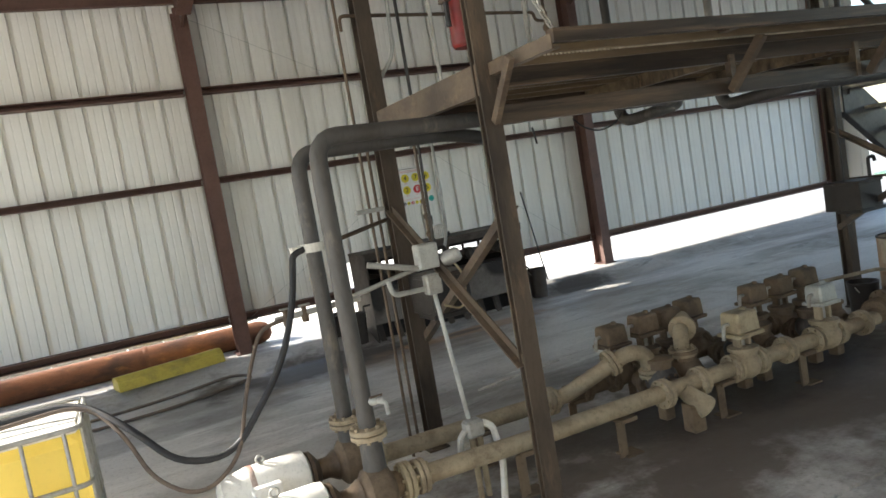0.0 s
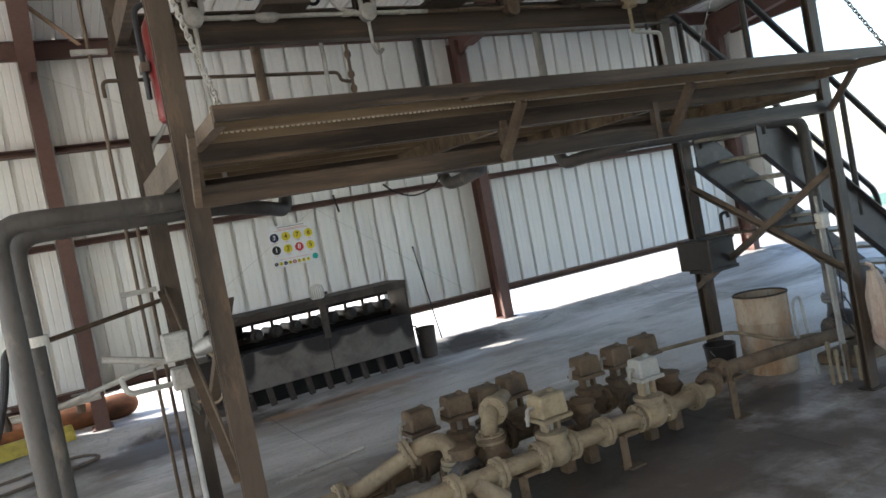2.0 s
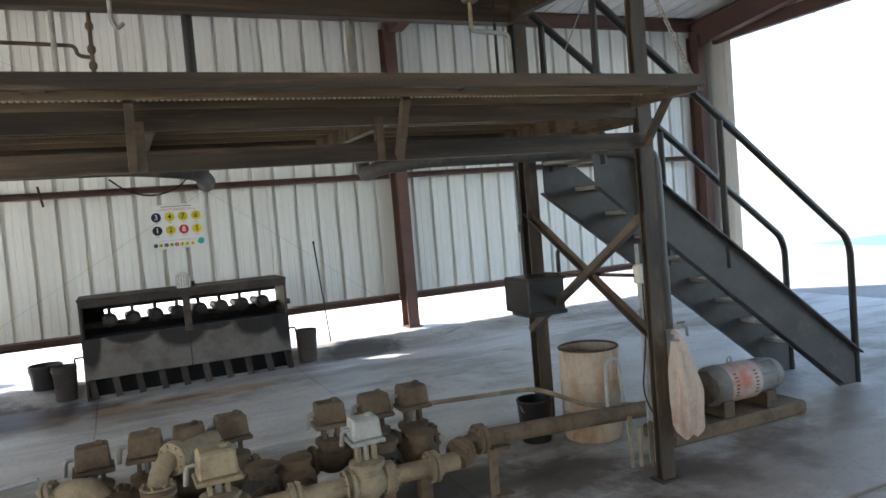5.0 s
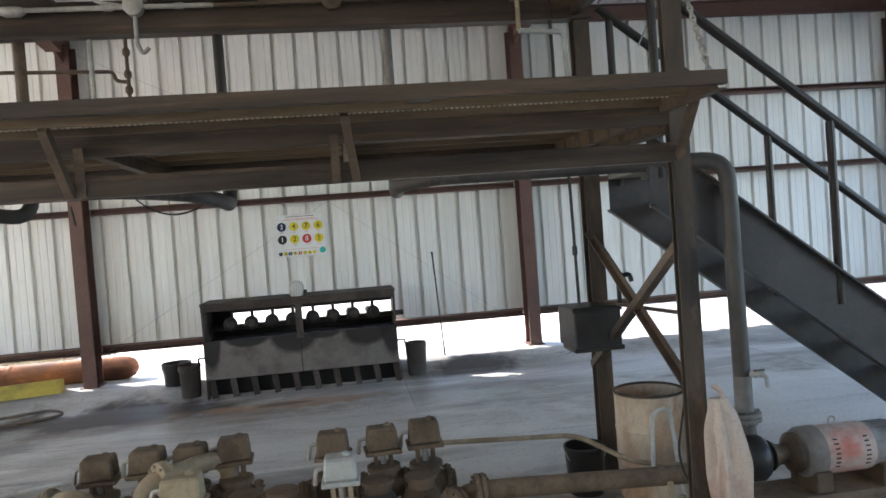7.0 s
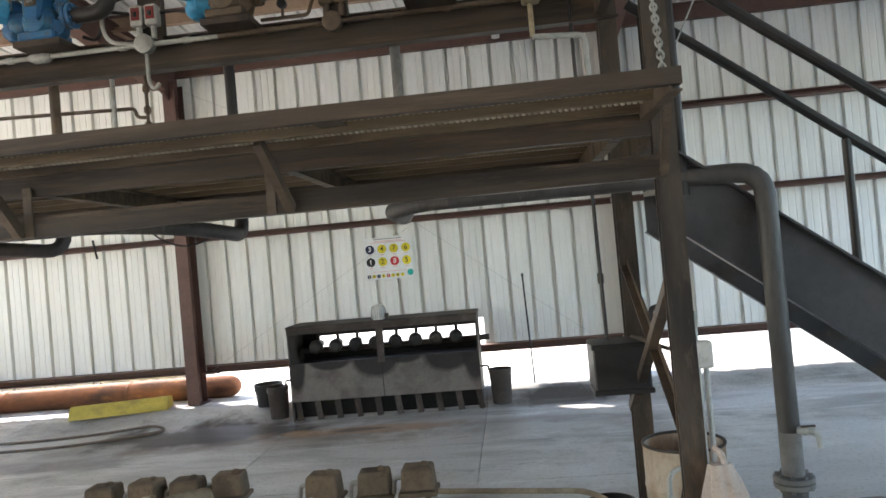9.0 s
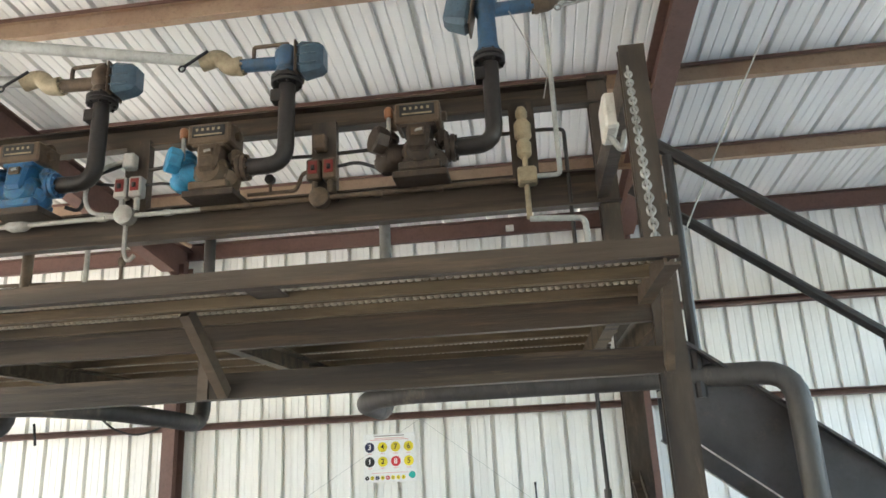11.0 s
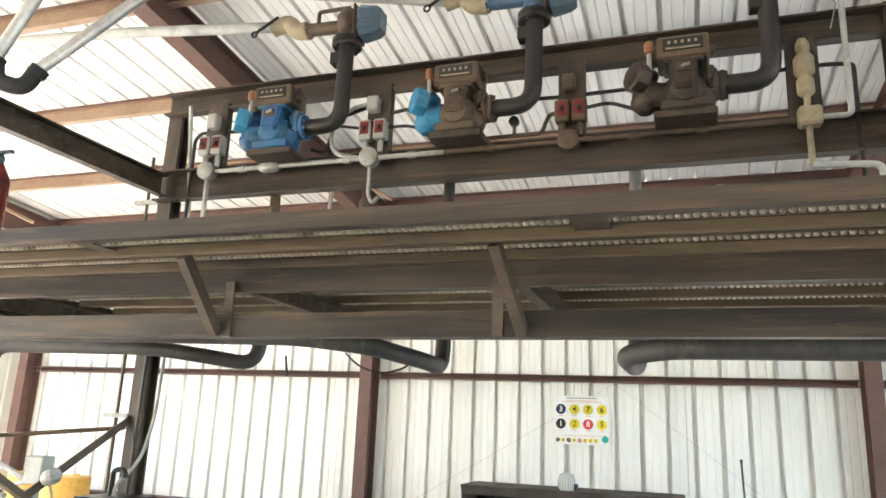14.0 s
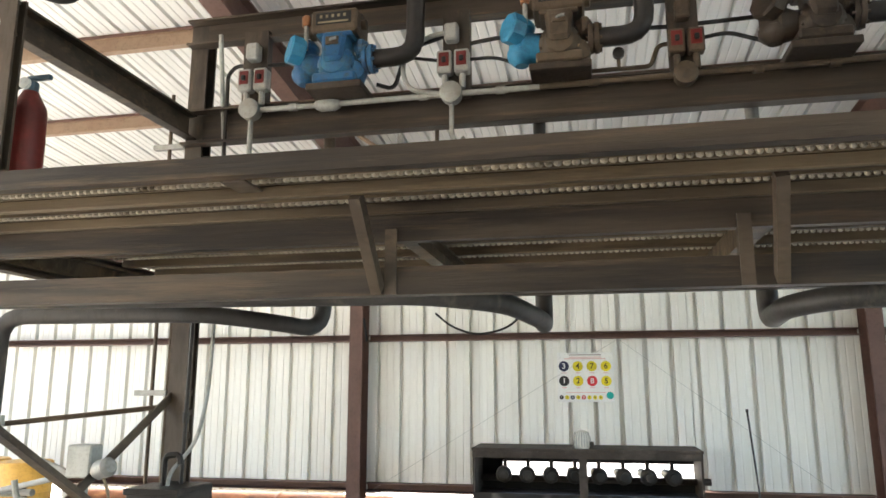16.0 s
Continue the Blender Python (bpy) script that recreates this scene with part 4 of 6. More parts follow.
def joint(name, mat, parent, discs, c, axis, r=0.085, thick=0.025, bolts=8):
    """One flange, or two bolted face to face, with its ring of bolts as pieces of their own."""
    c, d = Vector(c), Vector(axis).normalized()
    prof, total = [(r * 0.96, 0), (r, 0.004), (r, thick - 0.004), (r * 0.96, thick)], thick
    if discs == 2:
        total = 2 * thick + 0.006
        prof += [(r * 0.8, thick), (r * 0.8, thick + 0.006), (r * 0.96, thick + 0.006), (r, thick + 0.010), (r, total - 0.004), (r * 0.96, total)]
    f = part(name, lathe(B(), c - d * total / 2, d, prof, 20), mat, parent, smooth=True)
    s = d.orthogonal().normalized()
    u = d.cross(s)
    for k in range(bolts):
        a = (k + 0.5) * math.tau / bolts
        p = c + (s * math.cos(a) + u * math.sin(a)) * r * 0.8
        part("bolt", tube(B(), [p - d * (total * 0.5 + 0.014), p + d * (total * 0.5 + 0.014)], 0.0095, 6), mat, f)
    return f


def make_pump(x, y, label, motor_mat, length=0.62, side=-1):
    """A close-coupled pump: casing under a riser at x, its motor lying along x on a plinth."""
    p = thing("transfer_pump", (x, y, FLOOR), label, "pump", "transfer pumps")
    z = 0.13
    part("casing", lathe(B(), (x, y, z), (1, 0, 0), [(0.05, -0.12), (0.075, -0.10), (0.125, -0.06), (0.135, -0.02), (0.135, 0.03), (0.12, 0.055), (0.075, 0.08), (0.06, 0.13)], 28), DUSTY if side < 0 else BLACK, p, smooth=True)
    joint("suction_flange", CREAM if side < 0 else PIPE, p, 2, (x - side * 0.15, y, z), (1, 0, 0), 0.1)
    part("bracket", lathe(B(), (x + side * 0.1, y, z), (side, 0, 0), [(0.09, 0), (0.06, 0.05), (0.06, 0.1), (0.12, 0.14), (0.12, 0.16)], 20), BRONZE, p, smooth=True)
    m0 = x + side * 0.26
    if side > 0:
        # grey drive-end bell, faded red frame with two columns of vents, grey fan end with a dished cover
        motor = part("motor", lathe(B(), (m0, y, z), (1, 0, 0), [(0.139, 0.13), (0.141, 0.14), (0.141, 0.42), (0.139, 0.43)], 32), FADED, p, smooth=True)
        part("drive_end_bell", lathe(B(), (m0, y, z), (1, 0, 0), [(0.08, 0), (0.13, 0.015), (0.145, 0.04), (0.147, 0.13)], 32), MOTORGREY, p, smooth=True)
        part("fan_end_bell", lathe(B(), (m0, y, z), (1, 0, 0), [(0.139, 0.43), (0.13, 0.45), (0.122, 0.50), (0.122, 0.60), (0.126, 0.605), (0.126, 0.63), (0.11, 0.68), (0.07, 0.71), (0.02, 0.72)], 32), MOTORGREY, p, smooth=True)
        for k in range(8):
            a = math.tau * (k + 0.5) / 8
            part("bolt", tube(B(), [(m0 + 0.43, y + 0.128 * math.cos(a), z + 0.128 * math.sin(a)), (m0 + 0.61, y + 0.128 * math.cos(a), z + 0.128 * math.sin(a))], 0.006, 6), MOTORGREY, p)
        for dx in (0.185, 0.375):
            for k in range(7):
                a = math.radians(-118 + 11 * k)
                sl = box(B(), (-0.014, -0.0045, -0.004), (0.014, 0.0045, 0.004))
                sl.transform(Matrix.Translation((m0 + dx, y + 0.139 * math.sin(a), z + 0.139 * math.cos(a))) @ pose(0, 0, 0, -math.degrees(a), 0, 0))
                part("vent_slot", sl, S_BLACK, motor)
    else:
        motor = part("motor", lathe(B(), (m0, y, z), (side, 0, 0), [(0.10, 0), (0.135, 0.02), (0.14, 0.06), (0.14, length - 0.16), (0.13, length - 0.12), (0.12, length - 0.02), (0.07, length)], 28), motor_mat, p, smooth=True)
        part("red_band", lathe(B(), (m0, y, z), (side, 0, 0), [(0.1405, length - 0.20), (0.1425, length - 0.195), (0.1425, length - 0.175), (0.1405, length - 0.17)], 28), FADED, motor, smooth=True)
    if side < 0:
        part("terminal_box", box(B(), (m0 + side * 0.18, y - 0.19, z - 0.05), (m0 + side * 0.34, y - 0.12, z + 0.07), 0.01), motor_mat, p)
    part("lifting_eye", tube(B(), [(m0 + side * 0.25 + 0.022 * math.cos(a), y, z + 0.165 + 0.022 * math.sin(a)) for a in [k * math.tau / 10 for k in range(11)]], 0.007, 6), GALV, p)
    for dx in (0.1, length - 0.2):
        part("foot", box(B(), (m0 + side * dx - 0.05, y - 0.13, FLOOR + 0.1), (m0 + side * dx + 0.05, y + 0.13, z - 0.09), 0.006), BRONZE, p)
    far = length - 0.12 if side < 0 else length + 0.12
    part("plinth", box(B(), (x - 0.2, y - 0.17, FLOOR), (m0 + side * far, y + 0.17, FLOOR + 0.1), 0.02), DUSTY, p)
    return p


make_pump(1.02, 3.45, "dusty cream pump and motor under a riser pipe", WHITETOP, 0.5)
make_pump(1.06, 4.0, "dusty cream pump and motor beside its twin", WHITETOP, 0.5)
make_pump(6.80, 3.62, "dark pump with a faded red electric motor", FADED, 0.72, 1)


def make_riser(path, flange_z, label, extra=None):
    r = thing("riser_pipe", path[0], label, "pipe", "product risers")
    part("pipe", tube(B(), path, 0.045 if path[0][0] < 5 else 0.05, 16, 0.13), PIPE, r, smooth=True)
    x, y = path[0][0], path[0][1]
    joint("bottom_flange", TAN if x < 5 else MOTORGREY, r, 2, (x, y, flange_z), (0, 0, 1), 0.095)
    part("neck", lathe(B(), (x, y, 0.2), (0, 0, 1), [(0.075, 0), (0.06, 0.06), (0.055, flange_z - 0.2)], 18), PIPE, r, smooth=True)
    if x > 5:
        part("dusty_sleeve", lathe(B(), (x, y, flange_z + 0.03), (0, 0, 1), [(0.0515, 0), (0.0525, 0.02), (0.0525, 0.20), (0.0505, 0.21)], 18), MOTORGREY, r, "pale dusty sleeve", smooth=True)
    return r


RZ = 1.93
front_riser = make_riser([(1.02, 3.45, 0.40), (1.02, 3.45, RZ), (2.2, 3.62, RZ), (3.40, 3.66, RZ - 0.01), (3.72, 3.78, RZ - 0.04), (3.84, 4.28, RZ - 0.07), (3.83, 4.55, RZ - 0.08), (3.83, 4.55, 2.20)], 0.44, "dark grey steel riser pipe turning under the deck")
rear_riser = make_riser([(1.06, 4.0, 0.34), (1.06, 4.0, RZ - 0.02), (2.10, 4.20, RZ - 0.01), (2.44, 4.34, RZ - 0.05), (2.62, 4.54, RZ - 0.08), (2.62, 4.56, 2.20)], 0.36, "dark grey riser pipe with a hose clamp")
east_riser = make_riser([(6.80, 3.68, 0.36), (6.80, 3.70, 1.88), (6.2, 3.90, 1.90), (5.06, 3.90, 1.90), (4.88, 4.06, 1.88), (4.91, 4.52, 1.86), (4.92, 4.55, 2.20)], 0.36, "dark grey riser pipe bending under the deck")
for riser, x, y, m in ((front_riser, 3.83, 4.55, BLACK), (rear_riser, 2.62, 4.56, BRONZE), (east_riser, 4.92, 4.55, MOTORGREY)):
    part("upper_pipe", tube(B(), [(x, y, 2.10), (x, y, 3.0)], 0.034, 14), m, riser, "bare upper length behind the deck", smooth=True)
for x, y, z in ((1.02, 3.46, 0.60), (6.80, 3.66, 0.62)):
    v = thing("vent_cock", (x, y, z - 0.05), "pale grey drain cock taped to a riser pipe", "valve", "drain cocks")
    part("body", lathe(B(), (x + 0.015, y - 0.035, z), (1, -0.5, -0.1), [(0.014, 0), (0.022, 0.02), (0.022, 0.04), (0.015, 0.05), (0.02, 0.08)], 10), GREYPIPE, v, smooth=True)
    part("spout", tube(B(), [(x + 0.07, y - 0.065, z - 0.005), (x + 0.095, y - 0.075, z - 0.015), (x + 0.10, y - 0.075, z - 0.08)], 0.012, 8, 0.02), GREYPIPE, v, smooth=True)
    part("lever", box(B(), (x + 0.02, y - 0.075, z + 0.018), (x + 0.09, y - 0.06, z + 0.028), 0.003), BRONZE, v)
clamp = thing("hose_clamp", (1.06, 4.0, 1.38), "pale metal hose clamp round a riser pipe", "clamp")
part("band", lathe(B(), (1.06, 4.0, 1.355), (0, 0, 1), [(0.052, 0), (0.066, 0.0), (0.066, 0.05), (0.052, 0.05)], 18, False), WPLASTIC, clamp)
part("lug", box(B(), (0.93, 3.97, 1.36), (1.02, 4.03, 1.40), 0.006), WPLASTIC, clamp)

black_hose = thing("black_hose", (0.3, 4.1, 0.4), "black rubber hose sagging from riser to tote", "hose")
part("hose", tube(B(), [(1.0, 3.98, 1.38), (0.93, 3.97, 1.36), (0.88, 3.95, 1.1), (0.75, 3.93, 0.78), (0.42, 3.93, 0.38), (0.15, 3.98, 0.40), (-0.05, 4.15, 0.62), (-0.28, 4.45, 0.77), (-0.62, 4.55, 0.74), (-1.1, 4.6, 0.72)], 0.019, 10, 0.22), RUBBER, black_hose, smooth=True)
brown_hose = thing("brown_hose", (0.3, 4.2, 0.3), "dusty brown air hose sagging beside the tote", "hose")
part("hose", tube(B(), [(0.86, 4.12, 1.0), (0.70, 4.1, 0.98), (0.56, 4.0, 0.72), (0.44, 3.9, 0.36), (0.22, 3.85, 0.24), (0.02, 3.95, 0.36), (-0.10, 4.2, 0.62), (-0.26, 4.4, 0.76), (-0.8, 4.4, 0.73)], 0.012, 8, 0.15), BROWNHOSE, brown_hose, smooth=True)

manifold = thing("sample_manifold", (0.95, 4.15, 0.9), "small dirty valve manifold clamped on a riser", "valve")
part("bar", tube(B(), [(0.80, 4.14, 1.00), (1.30, 4.06, 1.03)], 0.018, 8), GALV, manifold, smooth=True)
for x in (0.86, 0.97, 1.20):
    w = part("cock", lathe(B(), (x, 4.11, 0.96), (0, 0, 1), [(0.02, 0), (0.024, 0.03), (0.015, 0.07), (0.02, 0.1)], 10), BRONZE, manifold, smooth=True)
    part("lever", box(B(), (x - 0.035, 4.08, 1.055), (x + 0.035, 4.095, 1.066), 0.003), GALV, w)

# ---- pipework on the floor ----
PZ = 0.10


def make_line(name, path, mat, label, flanges, r=0.052, bend=0.12):
    l = thing(name, (path[0][0], path[0][1], FLOOR), label, "pipe", "floor pipes")
    part("pipe", tube(B(), path, r, 16, bend), mat, l, smooth=True)
    for c, axis in flanges:
        joint("flange_joint", mat, l, 2, c, axis, 0.092)
    return l


make_line("floor_pipe", [(1.17, 3.45, 0.13), (2.0, 3.45, PZ + 0.01), (4.98, 3.45, PZ)], TAN, "tan painted steel pipe across the concrete",
          [((1.25, 3.45, 0.13), (1, 0, 0)), ((2.92, 3.45, PZ), (1, 0, 0)), ((3.22, 3.45, PZ), (1, 0, 0)), ((3.52, 3.45, PZ), (1, 0, 0)), ((3.75, 3.45, PZ), (1, 0, 0)), ((4.02, 3.45, PZ), (1, 0, 0)), ((4.32, 3.45, PZ), (1, 0, 0)), ((4.55, 3.45, PZ), (1, 0, 0)), ((4.82, 3.45, PZ), (1, 0, 0))])
make_line("floor_pipe", [(1.22, 4.0, 0.10), (2.42, 4.0, 0.08), (2.55, 3.98, 0.09), (2.96, 3.80, 0.30), (3.08, 3.76, 0.28), (3.11, 3.75, 0.05)], TAN, "tan painted pipe rising to a flanged elbow",
          [((2.44, 4.0, 0.08), (1, 0, 0)), ((2.86, 3.85, 0.255), (1, -0.3, 0.4)), ((3.11, 3.75, 0.14), (0, 0, 1))])
make_line("floor_pipe", [(3.36, 3.72, 0.08), (3.36, 3.72, 0.34), (3.6, 3.95, 0.36), (3.75, 4.1, 0.34), (3.78, 4.12, 0.06)], TAN, "tan flanged elbow on the manifold",
          [((3.36, 3.72, 0.22), (0, 0, 1)), ((3.46, 3.80, 0.35), (1, 1, 0))])
make_line("floor_pipe", [(2.6, 4.05, 0.07), (5.1, 4.05, 0.07)], DUSTY, "dusty brown header pipe behind the valves",
          [((x, 4.05, 0.07), (1, 0, 0)) for x in (2.75, 3.0, 3.35, 3.68, 4.2, 4.52, 4.8)], 0.06)
make_line("floor_pipe", [(4.98, 3.45, PZ), (5.06, 3.52, PZ + 0.06), (5.2, 3.50, PZ + 0.08), (6.62, 3.46, 0.13)], DUSTY, "long dusty brown pipe leading to the red pump",
          [((5.02, 3.48, PZ + 0.03), (1, 0.6, 0)), ((5.16, 3.50, PZ + 0.08), (1, 0, 0))], 0.052)


def make_stand(x, y, top):
    s = thing("pipe_stand", (x, y, FLOOR), "rusty steel pipe stand on the concrete", "stand", "pipe stands")
    part("leg", extrude(B(), angle(0.06, 0.06, 0.01), (x - 0.03, y - 0.03, FLOOR), (x - 0.03, y - 0.03, top - 0.06), (0, 1, 0)), DUSTY, s)
    part("saddle", box(B(), (x - 0.06, y - 0.05, top - 0.075), (x + 0.06, y + 0.05, top - 0.05), 0.004), DUSTY, s)
    part("foot_plate", box(B(), (x - 0.06, y - 0.06, FLOOR), (x + 0.06, y + 0.06, FLOOR + 0.01)), DUSTY, s)
    return s


for x, y, z in ((1.9, 3.45, 0.12), (2.60, 3.45, PZ), (3.42, 3.45, PZ), (4.2, 3.45, PZ), (5.28, 3.49, 0.17), (1.9, 4.0, 0.09), (2.68, 4.05, 0.07), (3.2, 4.05, 0.07), (4.05, 4.05, 0.07), (5.0, 4.05, 0.07)):
    make_stand(x, y, z)


def make_actuator(x, y, zt, size, mat, body_mat, label, pipe_z):
    """A motor-operated valve: a boxy head on a plate and yoke, over a flanged body across the manifold."""
    a = thing("motor_valve", (x, y, FLOOR), label, "valve", "motor valves")
    w, d, h = size, size * 0.82, size * 0.68
    m = Matrix.Translation((x, y, 0)) @ pose(0, 0, 0, 0, 0, 4 * math.sin(x * 7))
    bm = box(B(), (-w / 2, -d / 2, zt - h), (w / 2, d / 2, zt), 0.012)
    for v in bm.verts:
        if v.co.z > zt - h * 0.5:
            v.co.x *= 0.92
            v.co.y *= 0.92
    bm.transform(m)
    head = part("head", bm, mat, a)
    bm = box(B(), (-w * 0.58, -d * 0.6, zt - h - 0.025), (w * 0.58, d * 0.6, zt - h), 0.006)
    bm.transform(m)
    part("cover_plate", bm, mat, head)
    bm = lathe(B(), (x + w * 0.2, y, zt), (0, 0, 1), [(0.02, 0), (0.02, 0.015), (0.01, 0.02)], 10)
    part("boss", bm, mat, head)
    for s in (-1, 1):
        part("yoke_leg", box(B(), (x + s * 0.045 - 0.012, y - 0.03, pipe_z + 0.08), (x + s * 0.045 + 0.012, y + 0.03, zt - h - 0.02), 0.004), body_mat, a)
    part("stem", tube(B(), [(x, y, pipe_z), (x, y, zt - h)], 0.018, 10), GALV, a, smooth=True)
    part("valve_body", lathe(B(), (x, y, pipe_z), (1, 0, 0), [(0.055, -0.13), (0.06, -0.1), (0.095, -0.04), (0.1, 0.0), (0.095, 0.04), (0.06, 0.1), (0.055, 0.13)], 20), body_mat, a, smooth=True)
    part("bonnet", lathe(B(), (x, y, pipe_z + 0.02), (0, 0, 1), [(0.085, 0), (0.085, 0.07), (0.1, 0.075), (0.1, 0.1), (0.05, 0.11)], 18), body_mat, a, smooth=True)
    for s in (-1, 1):
        joint("end_flange", body_mat, a, 1, (x + s * 0.125, y, pipe_z), (1, 0, 0), 0.092)
    part("cable_gland", tube(B(), [(x - w * 0.5, y, zt - h * 0.5), (x - w * 0.72, y, zt - h * 0.5), (x - w * 0.78, y, zt - h * 1.2)], 0.013, 8, 0.02), GALV, a, smooth=True)
    return a


for x, y, zt in ((3.05, 4.06, 0.44), (3.325, 4.04, 0.46), (3.56, 4.06, 0.45), (3.80, 4.09, 0.46), (4.38, 4.0, 0.45), (4.67, 4.0, 0.45), (4.92, 3.97, 0.47)):
    make_actuator(x, y, zt, 0.185, DUSTY, DUSTY, "dusty brown motor-operated valve on the floor manifold", 0.10)
make_actuator(3.64, 3.46, 0.46, 0.20, CREAM, TAN, "cream motor-operated valve with dusty box head", PZ)
make_actuator(4.43, 3.45, 0.47, 0.17, GREYPIPE, TAN, "grey-white motor-operated valve with peeling box head", PZ)

for i, (x, ya, yb) in enumerate(((3.14, 3.5, 3.95), (3.36, 3.5, 3.95), (3.9, 3.5, 4.0), (4.1, 3.5, 4.0), (4.62, 3.5, 3.95), (4.86, 3.5, 3.95))):
    make_line("cross_pipe", [(x, ya, 0.06), (x, yb, 0.05)], DUSTY, "dusty brown cross pipe between the headers", [((x, ya + 0.14, 0.06), (0, 1, 0)), ((x, yb - 0.1, 0.05), (0, 1, 0))], 0.055)
    st = thing("check_valve", (x, (ya + yb) / 2, FLOOR), "dusty rounded check valve between the headers", "valve", "check valves")
    part("body", lathe(B(), (x, (ya + yb) / 2 - 0.02, 0.09), (0, 1, 0), [(0.06, -0.1), (0.1, -0.05), (0.11, 0.0), (0.1, 0.05), (0.06, 0.1)], 18), DUSTY if i % 2 else PIPE, st, smooth=True)
    part("cap", lathe(B(), (x, (ya + yb) / 2 - 0.02, 0.16), (0, 0, 1), [(0.075, 0), (0.075, 0.05), (0.09, 0.055), (0.09, 0.075), (0.04, 0.085)], 16), DUSTY, st, smooth=True)
    part("prop", box(B(), (x - 0.04, (ya + yb) / 2 - 0.06, FLOOR), (x + 0.04, (ya + yb) / 2 + 0.02, -0.02), 0.005), DUSTY, st)

wye = thing("wye_strainer", (3.07, 3.45, FLOOR), "tan wye strainer on the front pipe", "strainer")
part("leg", lathe(B(), (3.05, 3.43, PZ), (0.45, -0.25, -0.55), [(0.05, 0), (0.06, 0.1), (0.075, 0.17), (0.075, 0.2), (0.03, 0.22)], 16), TAN, wye, smooth=True)
part("prop", box(B(), (3.05, 3.36, FLOOR), (3.15, 3.46, PZ - 0.1), 0.005), DUSTY, wye)
loose = thing("loose_rod", (4.0, 4.4, FLOOR), "thin steel rod lying across the concrete", "rod")
part("shaft", tube(B(), [(2.2, 4.55, FLOOR + 0.3), (2.75, 4.3, FLOOR + 0.42)], 0.012, 8), GALV, loose, smooth=True)
long_bar = thing("long_conduit", (5.4, 4.0, 0.1), "thin tan conduit running to the drum", "conduit")
part("conduit", tube(B(), [(4.95, 3.95, 0.33), (5.85, 3.95, 0.28), (6.1, 3.7, 0.16), (6.35, 3.55, 0.16), (6.55, 3.5, 0.12)], 0.016, 8, 0.1), TAN, long_bar, smooth=True)

# ---- east end: conduits, bag, stair ----
for i, (x, y, h, mat) in enumerate(((6.17, 3.36, 0.32, TAN), (6.225, 3.34, 0.25, TAN), (6.285, 3.30, 0.28, DUSTY), (6.345, 3.25, 0.26, TAN))):
    c = thing("conduit_stub", (x, y, FLOOR), "tan conduit stub rising from the concrete", "conduit", "conduit stubs")
    part("stub", tube(B(), [(x, y, FLOOR), (x, y, FLOOR + h)], 0.0135, 10), mat, c, smooth=True)
    part("coupling", lathe(B(), (x, y, FLOOR + h - 0.04), (0, 0, 1), [(0.018, 0), (0.018, 0.04), (0.013, 0.05)], 10), mat, c, smooth=True)
cane = thing("bent_conduit", (6.05, 3.35, FLOOR), "pale bent conduit hoop standing by the drum", "conduit")
part("hoop", tube(B(), [(6.18, 3.60, 0.1), (6.20, 3.62, 0.46), (6.31, 3.63, 0.48), (6.38, 3.63, FLOOR + 0.0)], 0.0125, 10, 0.07), GREYPIPE, cane, smooth=True)


def make_post_box(x, y, z, label, left=0.22, right=0.09):
    b = thing("junction_box", (x, y, z), label, "box", "conduit boxes")
    part("body", box(B(), (x - left, y - 0.26, z), (x + right, y + 0.09, z + 0.26), 0.008), BLACK, b)
    part("lid", box(B(), (x - left - 0.01, y - 0.27, z + 0.235), (x + right + 0.01, y - 0.015, z + 0.265), 0.005), BLACK, b)
    part("skirt", box(B(), (x - left - 0.01, y - 0.27, z - 0.02), (x + right + 0.01, y - 0.015, z + 0.012), 0.005), BLACK, b)
    return b


make_post_box(FX1 - 0.04, PR - 0.075, 0.765, "black steel box bracketed to a platform post")
make_post_box(FX0 + 0.08, PR - 0.075, 0.79, "black steel box on the platform post", 0.10, 0.18)
for x, s in ((FX1, 1), (FX0, -1)):
    c = thing("box_conduit", (x - 0.12 * s, PR - 0.12, 1.0), "dark thin conduit dropping to a junction box", "conduit", "box conduits")
    part("pipe", tube(B(), [(x - 0.16 * s, PR - 0.12, 1.98), (x - 0.15 * s, PR - 0.12, 1.0)], 0.011, 8), BLACK, c, smooth=True)
    part("coupling", lathe(B(), (x - 0.155 * s, PR - 0.12, 1.36), (0, 0, 1), [(0.018, 0), (0.018, 0.06)], 8), BLACK, c)
    h = thing("vent_hook", (x + 0.14, PR - 0.2, 1.02), "black bent vent pipe on a junction box", "pipe", "vent hooks")
    part("hook", tube(B(), [(x + 0.10, PR - 0.2, 1.02), (x + 0.10, PR - 0.2, 1.20), (x + 0.18, PR - 0.2, 1.21), (x + 0.19, PR - 0.2, 1.16)], 0.016, 8, 0.03), BLACK, h, smooth=True)


